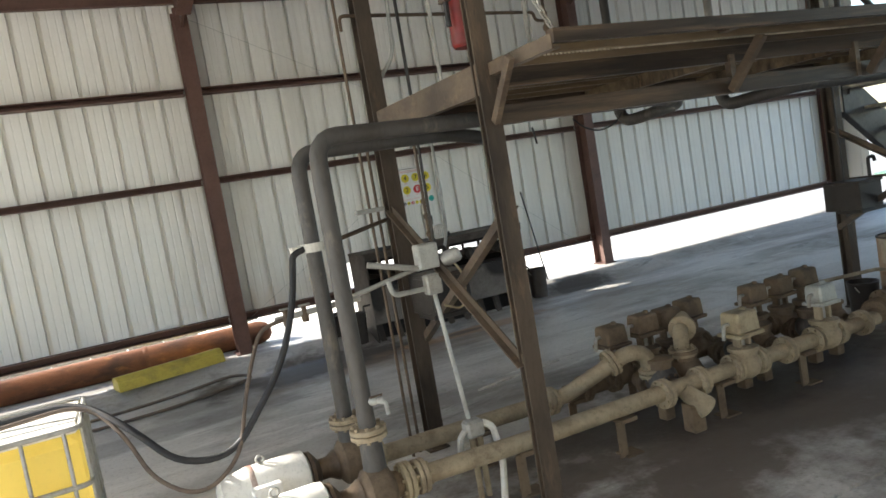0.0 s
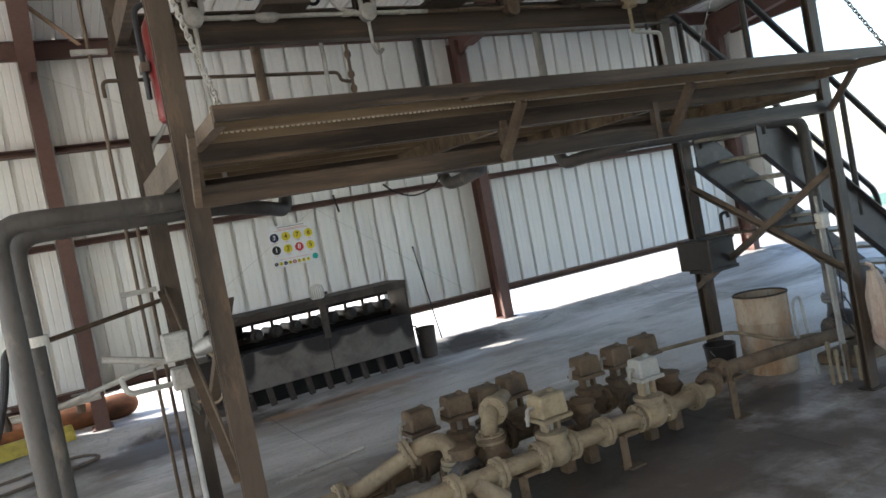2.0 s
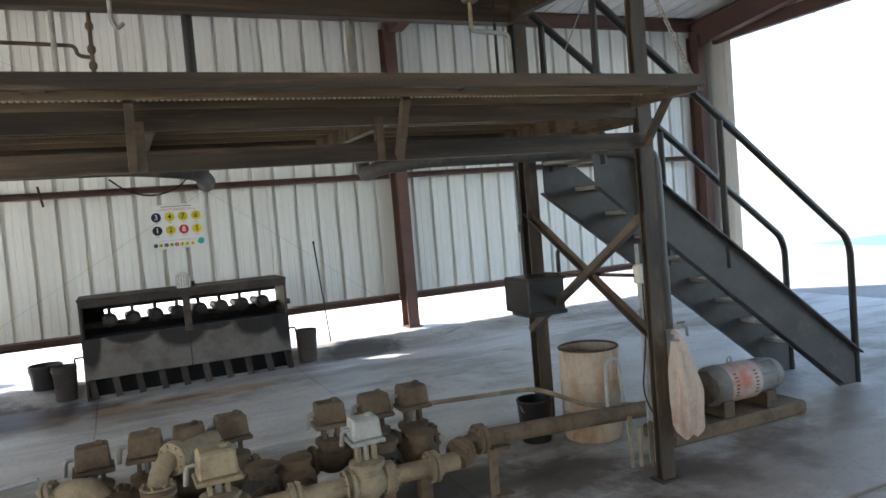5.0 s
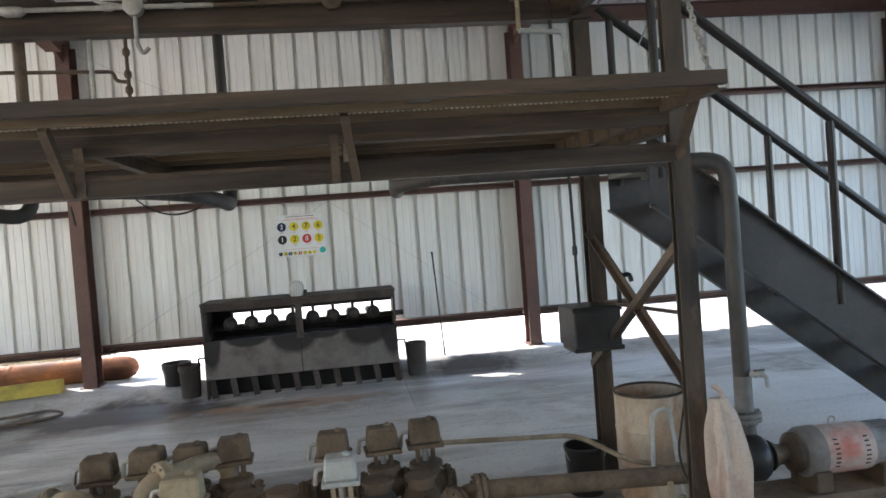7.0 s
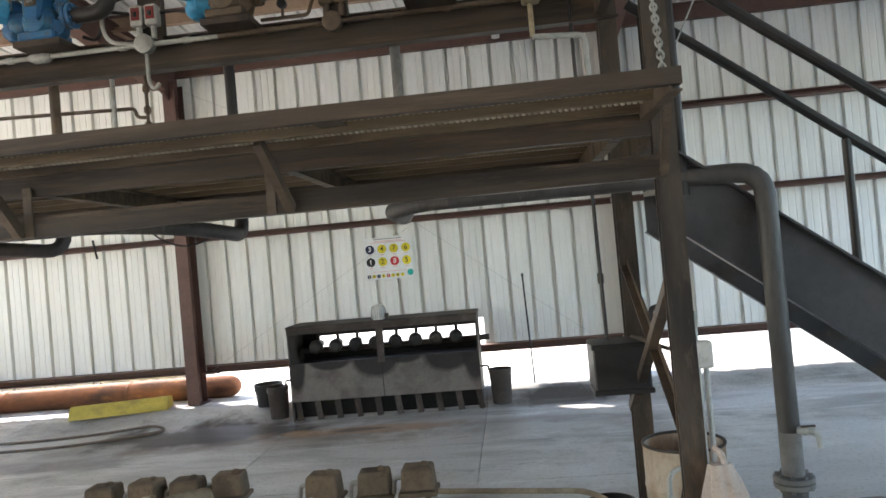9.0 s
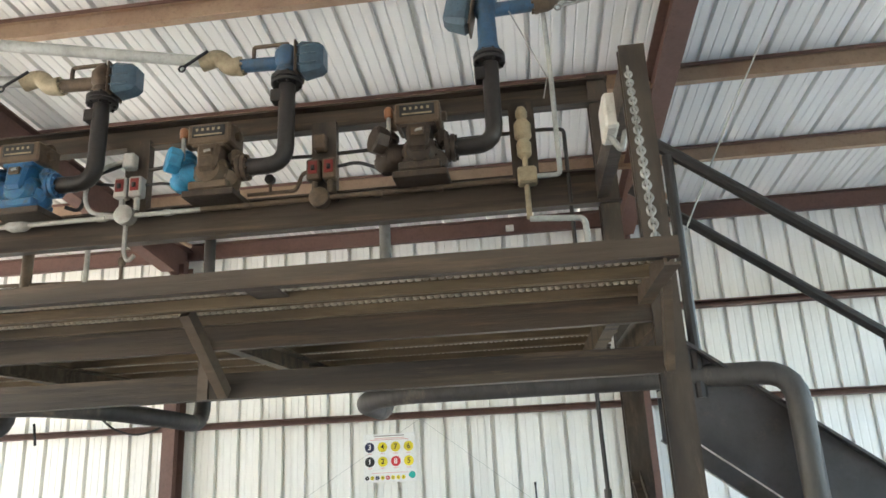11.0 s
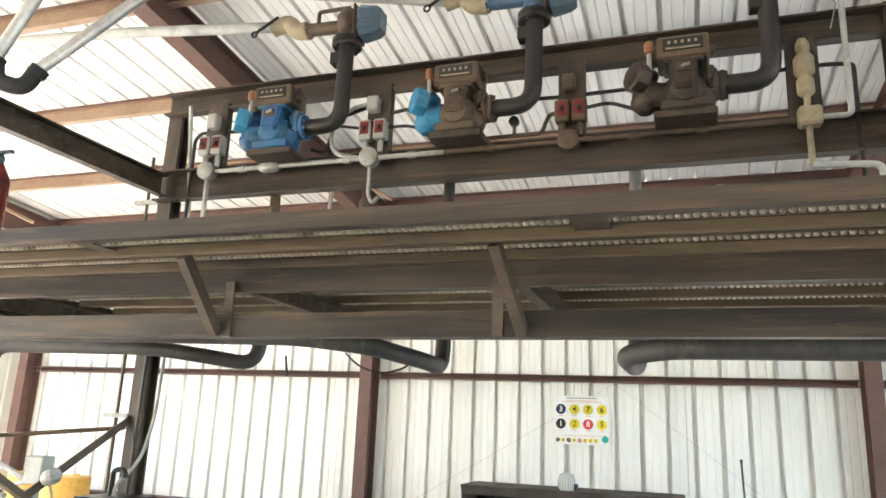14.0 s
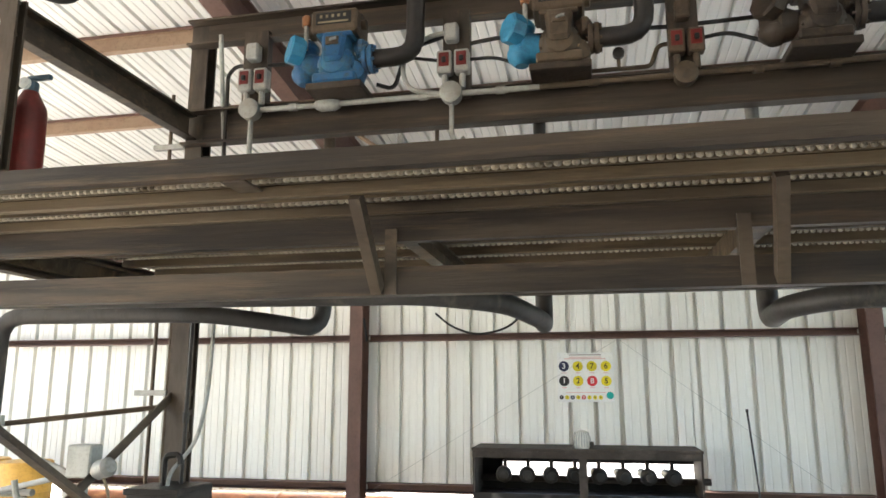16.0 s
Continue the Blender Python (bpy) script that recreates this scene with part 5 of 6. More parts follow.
def make_bag():
    b = thing("cloth_bag", (6.27, 2.96, 0.2), "dusty pink cloth bag hanging on a platform post", "bag")
    bm = B()
    rows, seg = 30, 72
    rings = []
    for i in range(rows):
        f = i / (rows - 1)   # 0 at the hem, 1 at the hook
        z = 0.09 + 0.585 * f
        w = 0.045 + 0.052 * math.sin(math.pi / 2 * min(1, (1 - f) / 0.55)) ** 0.9
        w *= min(1.0, (0.25 + f * 9)) ** 0.5
        ring = []
        for k in range(seg):
            a = k * math.tau / seg
            deep = 0.07 + 0.13 * math.sin(math.pi * min(1, f * 1.1))
            fold = 1 + deep * math.sin(6 * a + 1.6 * math.sin(2.5 * f)) + 0.6 * deep * math.sin(11 * a - 3 * f) + 0.22 * noise.noise(Vector((math.cos(a) * 1.5, math.sin(a) * 1.5, f * 3)))
            hem = 0.015 * math.sin(3 * a) * (1 - f) ** 3
            ring.append(bm.verts.new((6.325 - 0.045 * f * f + w * math.cos(a) * fold, 2.985 + 0.01 * f + w * 0.6 * math.sin(a) * fold, z + hem)))
        rings.append(ring)
    for p, q in zip(rings, rings[1:]):
        for k in range(seg):
            bm.faces.new((p[k], p[(k + 1) % seg], q[(k + 1) % seg], q[k]))
    bm.faces.new(rings[0][::-1])
    bm.faces.new(rings[-1])
    part("cloth", bm, CLOTH, b, smooth=True)
    part("collar_loop", tube(B(), [(6.30, 2.99, 0.66), (6.295, 3.0, 0.71), (6.27, 3.03, 0.73)], 0.014, 8, 0.02), CLOTH, b, smooth=True)
    part("red_rag", lathe(B(), (6.262, 2.965, 0.585), (-0.3, -1, 0.2), [(0.013, 0), (0.012, 0.012), (0.006, 0.016)], 8), RED, b, smooth=True)
    return b


make_bag()
pc = thing("post_conduit", (6.32, 3.35, FLOOR), "pale conduits strapped up a platform post", "conduit")
for dx, top in ((0.0, 1.25), (0.035, 1.0)):
    part("conduit", tube(B(), [(6.31 + dx, 3.34, FLOOR), (6.32 + dx, 3.36, top)], 0.013, 8), GALV, pc, smooth=True)
part("switch_box", box(B(), (6.29, 3.31, 1.0), (6.38, 3.38, 1.12), 0.008), WPLASTIC, pc)
part("loose_wire", tube(B(), [(6.30, 3.3, 1.0), (6.22, 3.2, 0.7), (6.12, 3.15, 0.35), (6.18, 3.1, 0.18), (6.27, 3.18, 0.4), (6.3, 3.25, 0.48)], 0.006, 6, 0.1), BLACK, pc)
part("strut_arm", tube(B(), [(6.30, 3.36, 1.05), (6.2, 4.38, 1.03)], 0.012, 8), STEEL, pc)


def make_stair():
    s = thing("steel_stair", (7.6, 4.1, FLOOR), "dark steel stair with pale worn treads and pipe handrails", "stair")
    slope = 0.765
    yn, yf = 3.80, 4.46
    top, foot = (6.36, 2.06), (8.95, 2.06 - slope * (8.95 - 6.36))
    for y in (yn, yf):
        bm = B()
        side = [(top[0], top[1]), (foot[0], foot[1]), (foot[0] + 0.02, FLOOR), (foot[0] - 0.24, FLOOR), (6.36, 2.06 - 0.42)]
        a = [bm.verts.new((px_, y - 0.008, pz_)) for px_, pz_ in side]
        b = [bm.verts.new((px_, y + 0.008, pz_)) for px_, pz_ in side]
        bm.faces.new(a)
        bm.faces.new(b[::-1])
        for i in range(len(side)):
            j = (i + 1) % len(side)
            bm.faces.new((a[i], a[j], b[j], b[i]))
        g = 0.03 if y == yn else -0.03
        string = part("stringer", bm, DARKSTEEL, s)
        part("flange_top", extrude(B(), rect(0.06, 0.012), (top[0], y - g, top[1]), (foot[0], y - g, foot[1])), DARKSTEEL, string)
        part("flange_bottom", extrude(B(), rect(0.06, 0.012), (6.36, y - g, 1.64), (foot[0] - 0.24, y - g, FLOOR + 0.03)), DARKSTEEL, string)
    n = 9
    for i in range(n):
        z = 1.88 - 0.213 * i
        x = 6.50 + (1.90 - z) / slope - 0.06
        tr = part("tread", box(B(), (x - 0.11, yn + 0.01, z - 0.03), (x + 0.13, yf - 0.01, z), 0.004), TREAD, s)
        part("nosing", box(B(), (x + 0.12, yn + 0.012, z - 0.045), (x + 0.14, yf - 0.012, z + 0.004), 0.003), TREAD, tr)
    for y in (yn, yf):
        rail = [(6.36, y, 3.02), (8.88, y, 1.08), (8.93, y, 0.95), (8.93, y, FLOOR)]
        part("handrail", tube(B(), rail, 0.03, 10, 0.06), BLACK, s, smooth=True)
        for x in (6.44, 7.55):
            zb = 2.06 - slope * (x - 6.36)
            part("rail_post", tube(B(), [(x, y, zb - 0.2), (x, y, zb + 0.93)], 0.026, 10), BLACK, s, smooth=True)
    return s


make_stair()


# ---- on the deck ----
def make_chain(a, b, n, label):
    c = thing("safety_chain", a, label, "chain", "safety chains")
    a, b = Vector(a), Vector(b)
    d = (b - a) / n
    for i in range(n):
        p = a + d * (i + 0.5)
        _, s, u = frame_of(a, b)
        side = s if i % 2 else u
        dn = d.normalized()
        lo = d.length * 0.72
        pts = []
        for k in range(11):
            ang = k * math.tau / 10
            pts.append(p + dn * lo * math.cos(ang) + side * 0.0112 * math.sin(ang))
        part("link", tube(B(), pts, 0.0044, 6, 0, False), GALV, c, smooth=True)
    return c


make_chain((FX1 - 0.03, PF - 0.06, 2.98), (6.10, 2.55, DECK + 0.0), 32, "galvanised safety chain from post to deck edge")
make_chain((FX0, PF - 0.06, 2.98), (1.86, 2.55, DECK + 0.0), 32, "galvanised safety chain at the deck end")


def make_extinguisher():
    e = thing("fire_extinguisher", (1.86, 3.22, 2.30), "red fire extinguisher hung on a platform post", "extinguisher")
    x, y, z = 1.81, 3.215, 2.255
    part("cylinder", lathe(B(), (x, y, z), (0, 0, 1), [(0.06, 0), (0.071, 0.015), (0.071, 0.40), (0.066, 0.43), (0.045, 0.47), (0.03, 0.50)], 24), RED, e, smooth=True)
    part("label_band", lathe(B(), (x, y, z + 0.16), (0, 0, 1), [(0.0725, 0), (0.0725, 0.14)], 24, False), RED, e, smooth=True)
    part("valve", lathe(B(), (x, y, z + 0.49), (0, 0, 1), [(0.028, 0), (0.028, 0.05), (0.018, 0.06)], 10), SLATE, e, smooth=True)
    part("gauge", lathe(B(), (x, y - 0.03, z + 0.525), (0, -1, 0), [(0.025, 0), (0.025, 0.015)], 14), SIGNWHITE, e)
    part("handle", box(B(), (x - 0.02, y - 0.012, z + 0.55), (x + 0.09, y + 0.012, z + 0.57), 0.003), SLATE, e)
    part("nozzle_hose", tube(B(), [(x - 0.02, y - 0.02, z + 0.53), (x - 0.09, y - 0.03, z + 0.50), (x - 0.095, y - 0.03, z + 0.10)], 0.013, 8, 0.05), RUBBER, e, smooth=True)
    part("bracket", box(B(), (x - 0.11, y - 0.05, z + 0.22), (x - 0.07, y + 0.02, z + 0.26), 0.003), STEEL, e)
    return e


make_extinguisher()


def make_meter(x, mats, label):
    """A flow meter: printer-register head on a neck over a round body, strainer to one side, outlet elbow and riser to the other."""
    body_m, cap_m, head_m, pot_m = mats
    y, z = 4.27, 3.15
    m = thing("flow_meter", (x, y, z), label, "meter", "flow meters")
    part("shelf", box(B(), (x - 0.155, y - 0.085, z - 0.045), (x + 0.155, y + 0.16, z - 0.005), 0.005), OILY, m)
    part("body", lathe(B(), (x, y + 0.11, z + 0.112), (0, -1, 0), [(0.08, 0), (0.108, 0.02), (0.114, 0.1), (0.104, 0.16), (0.08, 0.19), (0.07, 0.205), (0.03, 0.21)], 28), body_m, m, smooth=True)
    part("base_foot", box(B(), (x - 0.12, y - 0.09, z - 0.005), (x + 0.12, y + 0.11, z + 0.05), 0.01), body_m, m)
    for k in range(10):
        a = math.tau * (k + 0.5) / 10
        part("cover_bolt", tube(B(), [(x + 0.097 * math.cos(a), y - 0.03, z + 0.112 + 0.097 * math.sin(a)), (x + 0.097 * math.cos(a), y - 0.062, z + 0.112 + 0.097 * math.sin(a))], 0.0085, 6), body_m, m)
    bm = box(B(), (x - 0.075, y - 0.095, z + 0.10), (x + 0.075, y + 0.08, z + 0.285), 0.02)
    for v in bm.verts:
        f = (z + 0.285 - v.co.z) / 0.185
        v.co.x = x + (v.co.x - x) * (1.0 - 0.28 * f)
        if v.co.y < y:
            v.co.y -= 0.035 * f
    neck = part("neck", bm, body_m, m)
    part("neck_collar", box(B(), (x - 0.10, y - 0.095, z + 0.252), (x + 0.10, y + 0.09, z + 0.277), 0.008), body_m, neck)
    part("reset_lever", tube(B(), [(x - 0.02, y - 0.10, z + 0.215), (x, y - 0.135, z + 0.21), (x + 0.03, y - 0.135, z + 0.215)], 0.008, 6), GALV, neck)
    part("drive_shaft_box", lathe(B(), (x + 0.09, y + 0.03, z + 0.20), (1, 0, 0.3), [(0.05, 0), (0.055, 0.02), (0.055, 0.06), (0.035, 0.08)], 14), body_m, m, smooth=True)
    part("name_plate", box(B(), (x - 0.035, y - 0.122, z + 0.19), (x + 0.035, y - 0.098, z + 0.235), 0.002), BRONZE, neck)
    bm = box(B(), (x - 0.13, y - 0.10, z + 0.275), (x + 0.13, y + 0.11, z + 0.405), 0.012)
    reg = part("register", bm, head_m, m)
    part("window", box(B(), (x - 0.10, y - 0.106, z + 0.315), (x + 0.10, y - 0.099, z + 0.385), 0.003), S_BLACK, reg)
    for i in range(5):
        part("digit_wheel", box(B(), (x - 0.075 + i * 0.033, y - 0.1085, z + 0.352), (x - 0.061 + i * 0.033, y - 0.1055, z + 0.368)), CREAM, reg)
    part("counter_bar", box(B(), (x - 0.085, y - 0.1085, z + 0.322), (x + 0.085, y - 0.1055, z + 0.331)), CREAM, reg)
    part("side_drum", lathe(B(), (x - 0.13, y + 0.0, z + 0.34), (-1, 0, 0), [(0.055, 0), (0.058, 0.03), (0.045, 0.045), (0.02, 0.05)], 16), head_m, reg, smooth=True)
    part("rear_hood", lathe(B(), (x - 0.12, y + 0.03, z + 0.385), (1, 0, 0), [(0.045, 0), (0.05, 0.01), (0.05, 0.23), (0.045, 0.24)], 16), head_m, reg, smooth=True)
    part("knob", lathe(B(), (x + 0.13, y - 0.0, z + 0.345), (1, 0, 0), [(0.03, 0), (0.03, 0.025), (0.015, 0.03)], 12), head_m, reg, smooth=True)
    part("indicator", lathe(B(), (x - 0.17, y - 0.06, z + 0.335), (0, 0, 1), [(0.024, 0), (0.026, 0.05), (0.016, 0.065)], 12), LENS, m, smooth=True)
    part("indicator_stem", tube(B(), [(x - 0.17, y - 0.06, z + 0.2), (x - 0.17, y - 0.06, z + 0.335)], 0.013, 8), GALV, m, smooth=True)
    st = part("strainer", lathe(B(), (x - 0.10, y + 0.03, z + 0.12), (-1, -0.1, 0.05), [(0.07, 0), (0.085, 0.06), (0.085, 0.09), (0.075, 0.1)], 18), pot_m, m, smooth=True)
    part("strainer_cap", lathe(B(), (x - 0.20, y - 0.02, z + 0.20), (-0.75, -0.6, 0.15), [(0.075, 0), (0.082, 0.01), (0.082, 0.075), (0.07, 0.085)], 8), cap_m, st)
    part("strainer_pot", lathe(B(), (x - 0.20, y + 0.02, z + 0.03), (0, 0, 1), [(0.035, 0), (0.068, 0.03), (0.075, 0.05), (0.075, 0.075), (0.066, 0.08), (0.066, 0.19), (0.075, 0.2), (0.075, 0.22), (0.05, 0.25)], 16), pot_m, st, smooth=True)
    part("bearing_lug", box(B(), (x + 0.105, y - 0.03, z + 0.16), (x + 0.15, y + 0.06, z + 0.255), 0.01), body_m, m)
    part("lower_lobe", lathe(B(), (x + 0.06, y + 0.03, z + 0.07), (0.5, -0.8, 0), [(0.02, -0.07), (0.075, -0.05), (0.085, 0.0), (0.08, 0.05), (0.05, 0.09)], 16), body_m, m, smooth=True)
    joint("outlet_flange", body_m, m, 2, (x + 0.17, y + 0.02, z + 0.15), (1, 0, 0), 0.08)
    part("riser_elbow", tube(B(), [(x + 0.18, y + 0.02, z + 0.15), (x + 0.425, y + 0.02, z + 0.15), (x + 0.428, y + 0.02, 3.84)], 0.05, 16, 0.14), BLACK, m, smooth=True)
    part("bracket_lug", box(B(), (x + 0.335, y - 0.02, 3.70), (x + 0.405, y + 0.06, 3.78), 0.006), BLACK, m)
    return m


METERS = (2.77, 3.965, 5.195)
make_meter(METERS[0], (BLUE, LBLUE, BRONZE, BLUE), "blue flow meter with a dirty brown register head")
make_meter(METERS[1], (BRONZE, LBLUE, BRONZE, LBLUE), "brown-stained flow meter with a blue strainer cap")
make_meter(METERS[2], (OILY, OILY, BRONZE, OILY), "dirty brown flow meter with black register window")


def make_arm(x, side, tilt, body_m, joint_m, pipe_m, far, label, lift=0.0):
    """A loading arm on its riser: flange, swivel elbow with its spring cover, union and the long pipe."""
    y, z = 4.29, 3.84
    a = thing("fuel_loader", (x, y, z), label, "loading arm", "loading arms")
    joint("base_flange", BLACK, a, 2, (x, y, z), (0, 0, 1), 0.095)
    part("swivel", lathe(B(), (x, y, z + 0.02), (0, 0, 1), [(0.06, 0), (0.075, 0.03), (0.06, 0.07), (0.055, 0.07 + lift), (0.075, 0.10 + lift), (0.075, 0.17 + lift), (0.05, 0.21 + lift)], 20), body_m, a, smooth=True)
    z += lift
    s = side
    cover = box(B(), (-0.08, -0.085, -0.105), (0.085, 0.085, 0.105), 0.03)
    for v in cover.verts:
        if v.co.x > 0:
            v.co.y *= 0.82
            v.co.z *= 0.86
    cover.transform(Matrix.Translation((x - s * 0.16, y - 0.01, z + 0.12)) @ pose(0, 0, 0, 0, tilt, 0 if s < 0 else 180))
    c = part("spring_cover", cover, SLATE, a, smooth=True)
    for dz in (-0.06, 0.0, 0.06):
        rb = box(B(), (-0.07, -0.0885, dz - 0.006), (0.05, -0.078, dz + 0.006), 0.004)
        rb.transform(Matrix.Translation((x - s * 0.16, y - 0.01, z + 0.12)) @ pose(0, 0, 0, 0, tilt, 0 if s < 0 else 180))
        part("cover_rib", rb, SLATE, c)
    rim = box(B(), (-0.088, -0.088, -0.108), (-0.074, 0.088, 0.108), 0.006)
    rim.transform(Matrix.Translation((x - s * 0.16, y - 0.01, z + 0.12)) @ pose(0, 0, 0, 0, tilt, 0 if s < 0 else 180))
    part("cover_rim", rim, BRONZE, c)
    e = Vector((x + s * 0.30, y, z + 0.14))
    part("link_pipe", tube(B(), [(x, y, z + 0.13), e], 0.042, 14), body_m, a, smooth=True)
    part("tie_bar", tube(B(), [(x - s * 0.02, y - 0.03, z + 0.24), (x + s * 0.2, y - 0.03, z + 0.24), (x + s * 0.2, y - 0.03, z + 0.16)], 0.013, 8, 0.02), BRONZE, a, smooth=True)
    j = Vector((x + s * 0.43, y, z + 0.22))
    joint("union_flange", joint_m, a, 1, e, (1, 0, 0.1), 0.06, 0.03, 6)
    part("union_elbow", tube(B(), [e, e + Vector((s * 0.07, 0, 0.0)), j + Vector((0, 0, 0.0)), j + Vector((s * 0.12, 0, -0.03))], 0.055, 14, 0.05), joint_m, a, smooth=True)
    part("lever", tube(B(), [j + Vector((s * 0.06, -0.05, 0.02)), j + Vector((s * 0.16, -0.09, -0.08)), j + Vector((s * 0.19, -0.09, -0.10))], 0.010, 6), RUBBER, a)
    part("lever_ring", tube(B(), [j + Vector((s * (0.20 + 0.02 * math.cos(k * math.tau / 8)), -0.09, -0.11 + 0.02 * math.sin(k * math.tau / 8))) for k in range(9)], 0.006, 6), RUBBER, a)
    part("long_pipe", tube(B(), [j + Vector((s * 0.10, 0, -0.02)), *far], 0.036, 14, 0.1), pipe_m, a, smooth=True)
    return a


make_arm(METERS[0] + 0.43, -1, 0, BRONZE, CREAM, GREYPIPE, [(1.5, 4.2, 4.12), (0.3, 4.1, 4.15)], "loading arm with grey pipe and slate-blue spring cover")
make_arm(METERS[1] + 0.425, -1, 0, ARMBLUE, CREAM, GREYPIPE, [(2.6, 4.05, 4.17), (1.3, 3.8, 4.22)], "blue loading arm with cream union and grey pipe")
make_arm(METERS[2] + 0.425, 1, -12, ARMBLUE, BRONZE, COPPER, [(6.5, 4.22, 4.42), (7.2, 4.1, 4.5)], "blue loading arm with a coppery brown pipe", 0.20)

ubend = thing("drop_pipe", (2.02, 3.02, 3.08), "bright aluminium drop pipes joined by a black return bend", "pipe")
part("bend", tube(B(), [(1.98, 2.96, 3.20), (1.98, 2.98, 3.09), (2.08, 3.06, 3.07), (2.10, 3.10, 3.19)], 0.042, 14, 0.06), RUBBER, ubend, smooth=True)
part("near_pipe", tube(B(), [(1.98, 2.96, 3.20), (2.27, 3.06, 3.95)], 0.032, 14), SILVER, ubend, smooth=True)
part("far_pipe", tube(B(), [(2.10, 3.10, 3.19), (2.55, 3.6, 4.1)], 0.032, 14), SILVER, ubend, smooth=True)
for p, q in (((1.975, 2.955, 3.17), (1.99, 2.96, 3.21)), ((2.095, 3.095, 3.16), (2.115, 3.105, 3.20))):
    part("collar", tube(B(), [p, q], 0.048, 14), RUBBER, ubend)
stay = thing("hanger_cable", (2.4, 3.3, 4.6), "thin wire holding the drop pipes to a purlin", "cable")
part("wire", tube(B(), [(2.27, 3.06, 3.93), (2.30, 3.3, 4.85)], 0.005, 6), GALV, stay)
part("wire", tube(B(), [(2.55, 3.6, 4.08), (2.5, 3.32, 4.85)], 0.005, 6), GALV, stay)

drop_wire = thing("slack_wire", (6.63, 4.3, 2.78), "thin pale wire hanging from the roof to the stair rail", "cable")
part("wire", tube(B(), [(6.62, 4.42, 2.74), (6.95, 4.36, 3.40), (7.46, 4.30, 4.33), (7.62, 4.30, 4.62)], 0.005, 6, 0.2), GREYPIPE, drop_wire)
part("clip", box(B(), (7.60, 4.28, 4.61), (7.64, 4.40, 4.70), 0.004), GALV, drop_wire)
pull_rod = thing("pull_rod", (6.10, 4.2, 4.09), "thin galvanised pull rod beside the loading arm", "rod")
part("shaft", tube(B(), [(6.06, 4.21, 4.09), (6.75, 4.20, 4.205), (7.15, 4.19, 4.27)], 0.0085, 8), GALV, pull_rod, smooth=True)
part("eye", tube(B(), [(6.04 + 0.018 * math.cos(k * math.tau / 8), 4.21, 4.085 + 0.018 * math.sin(k * math.tau / 8)) for k in range(9)], 0.005, 6), GALV, pull_rod)
tie_wire = thing("tie_wire", (5.95, 4.35, 3.72), "thin wire between a loading arm and the rack", "cable")
part("wire", tube(B(), [(5.73, 4.26, 4.20), (5.948, 4.35, 3.72), (5.92, 4.38, 3.60)], 0.0035, 6), GALV, tie_wire)

# ---- electrical run on the meter rack ----
run = thing("rack_conduit", (4.0, 4.36, 3.08), "galvanised conduit run along the meter rack", "conduit")
part("conduit", tube(B(), [(2.20, 4.36, 3.09), (3.85, 4.36, 3.09)], 0.016, 10), GALV, run, smooth=True)
part("conduit", tube(B(), [(3.85, 4.36, 3.09), (5.72, 4.36, 3.10)], 0.016, 10), BRONZE, run, smooth=True)
for x in (2.45, 3.20, 3.62, 4.10, 4.9, 5.25):
    part("coupling", lathe(B(), (x, 4.36, 3.09), (1, 0, 0), [(0.022, 0), (0.022, 0.05)], 10), GALV if x < 3.8 else BRONZE, run)


def make_switches(x, box_m, label, hook):
    s = thing("switch_station", (x, 4.38, 3.09), label, "switch", "switch stations")
    part("junction", lathe(B(), (x, 4.39, 3.09), (0, -1, 0), [(0.055, 0), (0.06, 0.02), (0.06, 0.07), (0.045, 0.08)], 16), box_m, s, smooth=True)
    for dx in (-0.035, 0.06):
        b = part("switch_box", box(B(), (x + dx - 0.04, 4.32, 3.20), (x + dx + 0.04, 4.39, 3.33), 0.008), box_m, s)
        part("red_plate", box(B(), (x + dx - 0.028, 4.314, 3.235), (x + dx + 0.028, 4.321, 3.315), 0.003), RED, b)
        part("toggle", box(B(), (x + dx - 0.01, 4.30, 3.255), (x + dx + 0.012, 4.316, 3.285), 0.003), S_BLACK, b)
        part("nipple", tube(B(), [(x + dx, 4.36, 3.12), (x + dx, 4.36, 3.21)], 0.018, 8), box_m, s, smooth=True)
    if hook != 2:
        part("pilot_box", box(B(), (x - 0.035, 4.32, 3.39), (x + 0.04, 4.39, 3.49), 0.01), box_m, s)
    if hook == 0:
        part("drop", tube(B(), [(x, 4.36, 3.05), (x, 4.36, DECK - 0.05)], 0.015, 8), GALV, s, smooth=True)
    elif hook == 1:
        part("drop", tube(B(), [(x, 4.36, 3.05), (x, 4.36, 2.86), (x + 0.03, 4.36, 2.80), (x + 0.07, 4.36, 2.84)], 0.013, 8, 0.03), GALV, s, smooth=True)
    return s


make_switches(2.22, GALV, "grey switch boxes with red plates on conduit", 0)
make_switches(3.38, GALV, "grey switch boxes with red plates and hooked conduit", 1)
make_switches(4.58, BRONZE, "rusty brown switch boxes with faded red plates", 3)
tee = thing("conduit_tee", (2.68, 4.36, 3.07), "grey conduit tee under the blue meter", "conduit")
part("body", lathe(B(), (2.68, 4.36, 3.09), (1, 0, 0), [(0.025, -0.07), (0.04, -0.04), (0.04, 0.04), (0.025, 0.07)], 12), GALV, tee, smooth=True)
part("neck", tube(B(), [(2.70, 4.36, 3.09), (2.70, 4.36, 3.14)], 0.022, 8), GALV, tee)

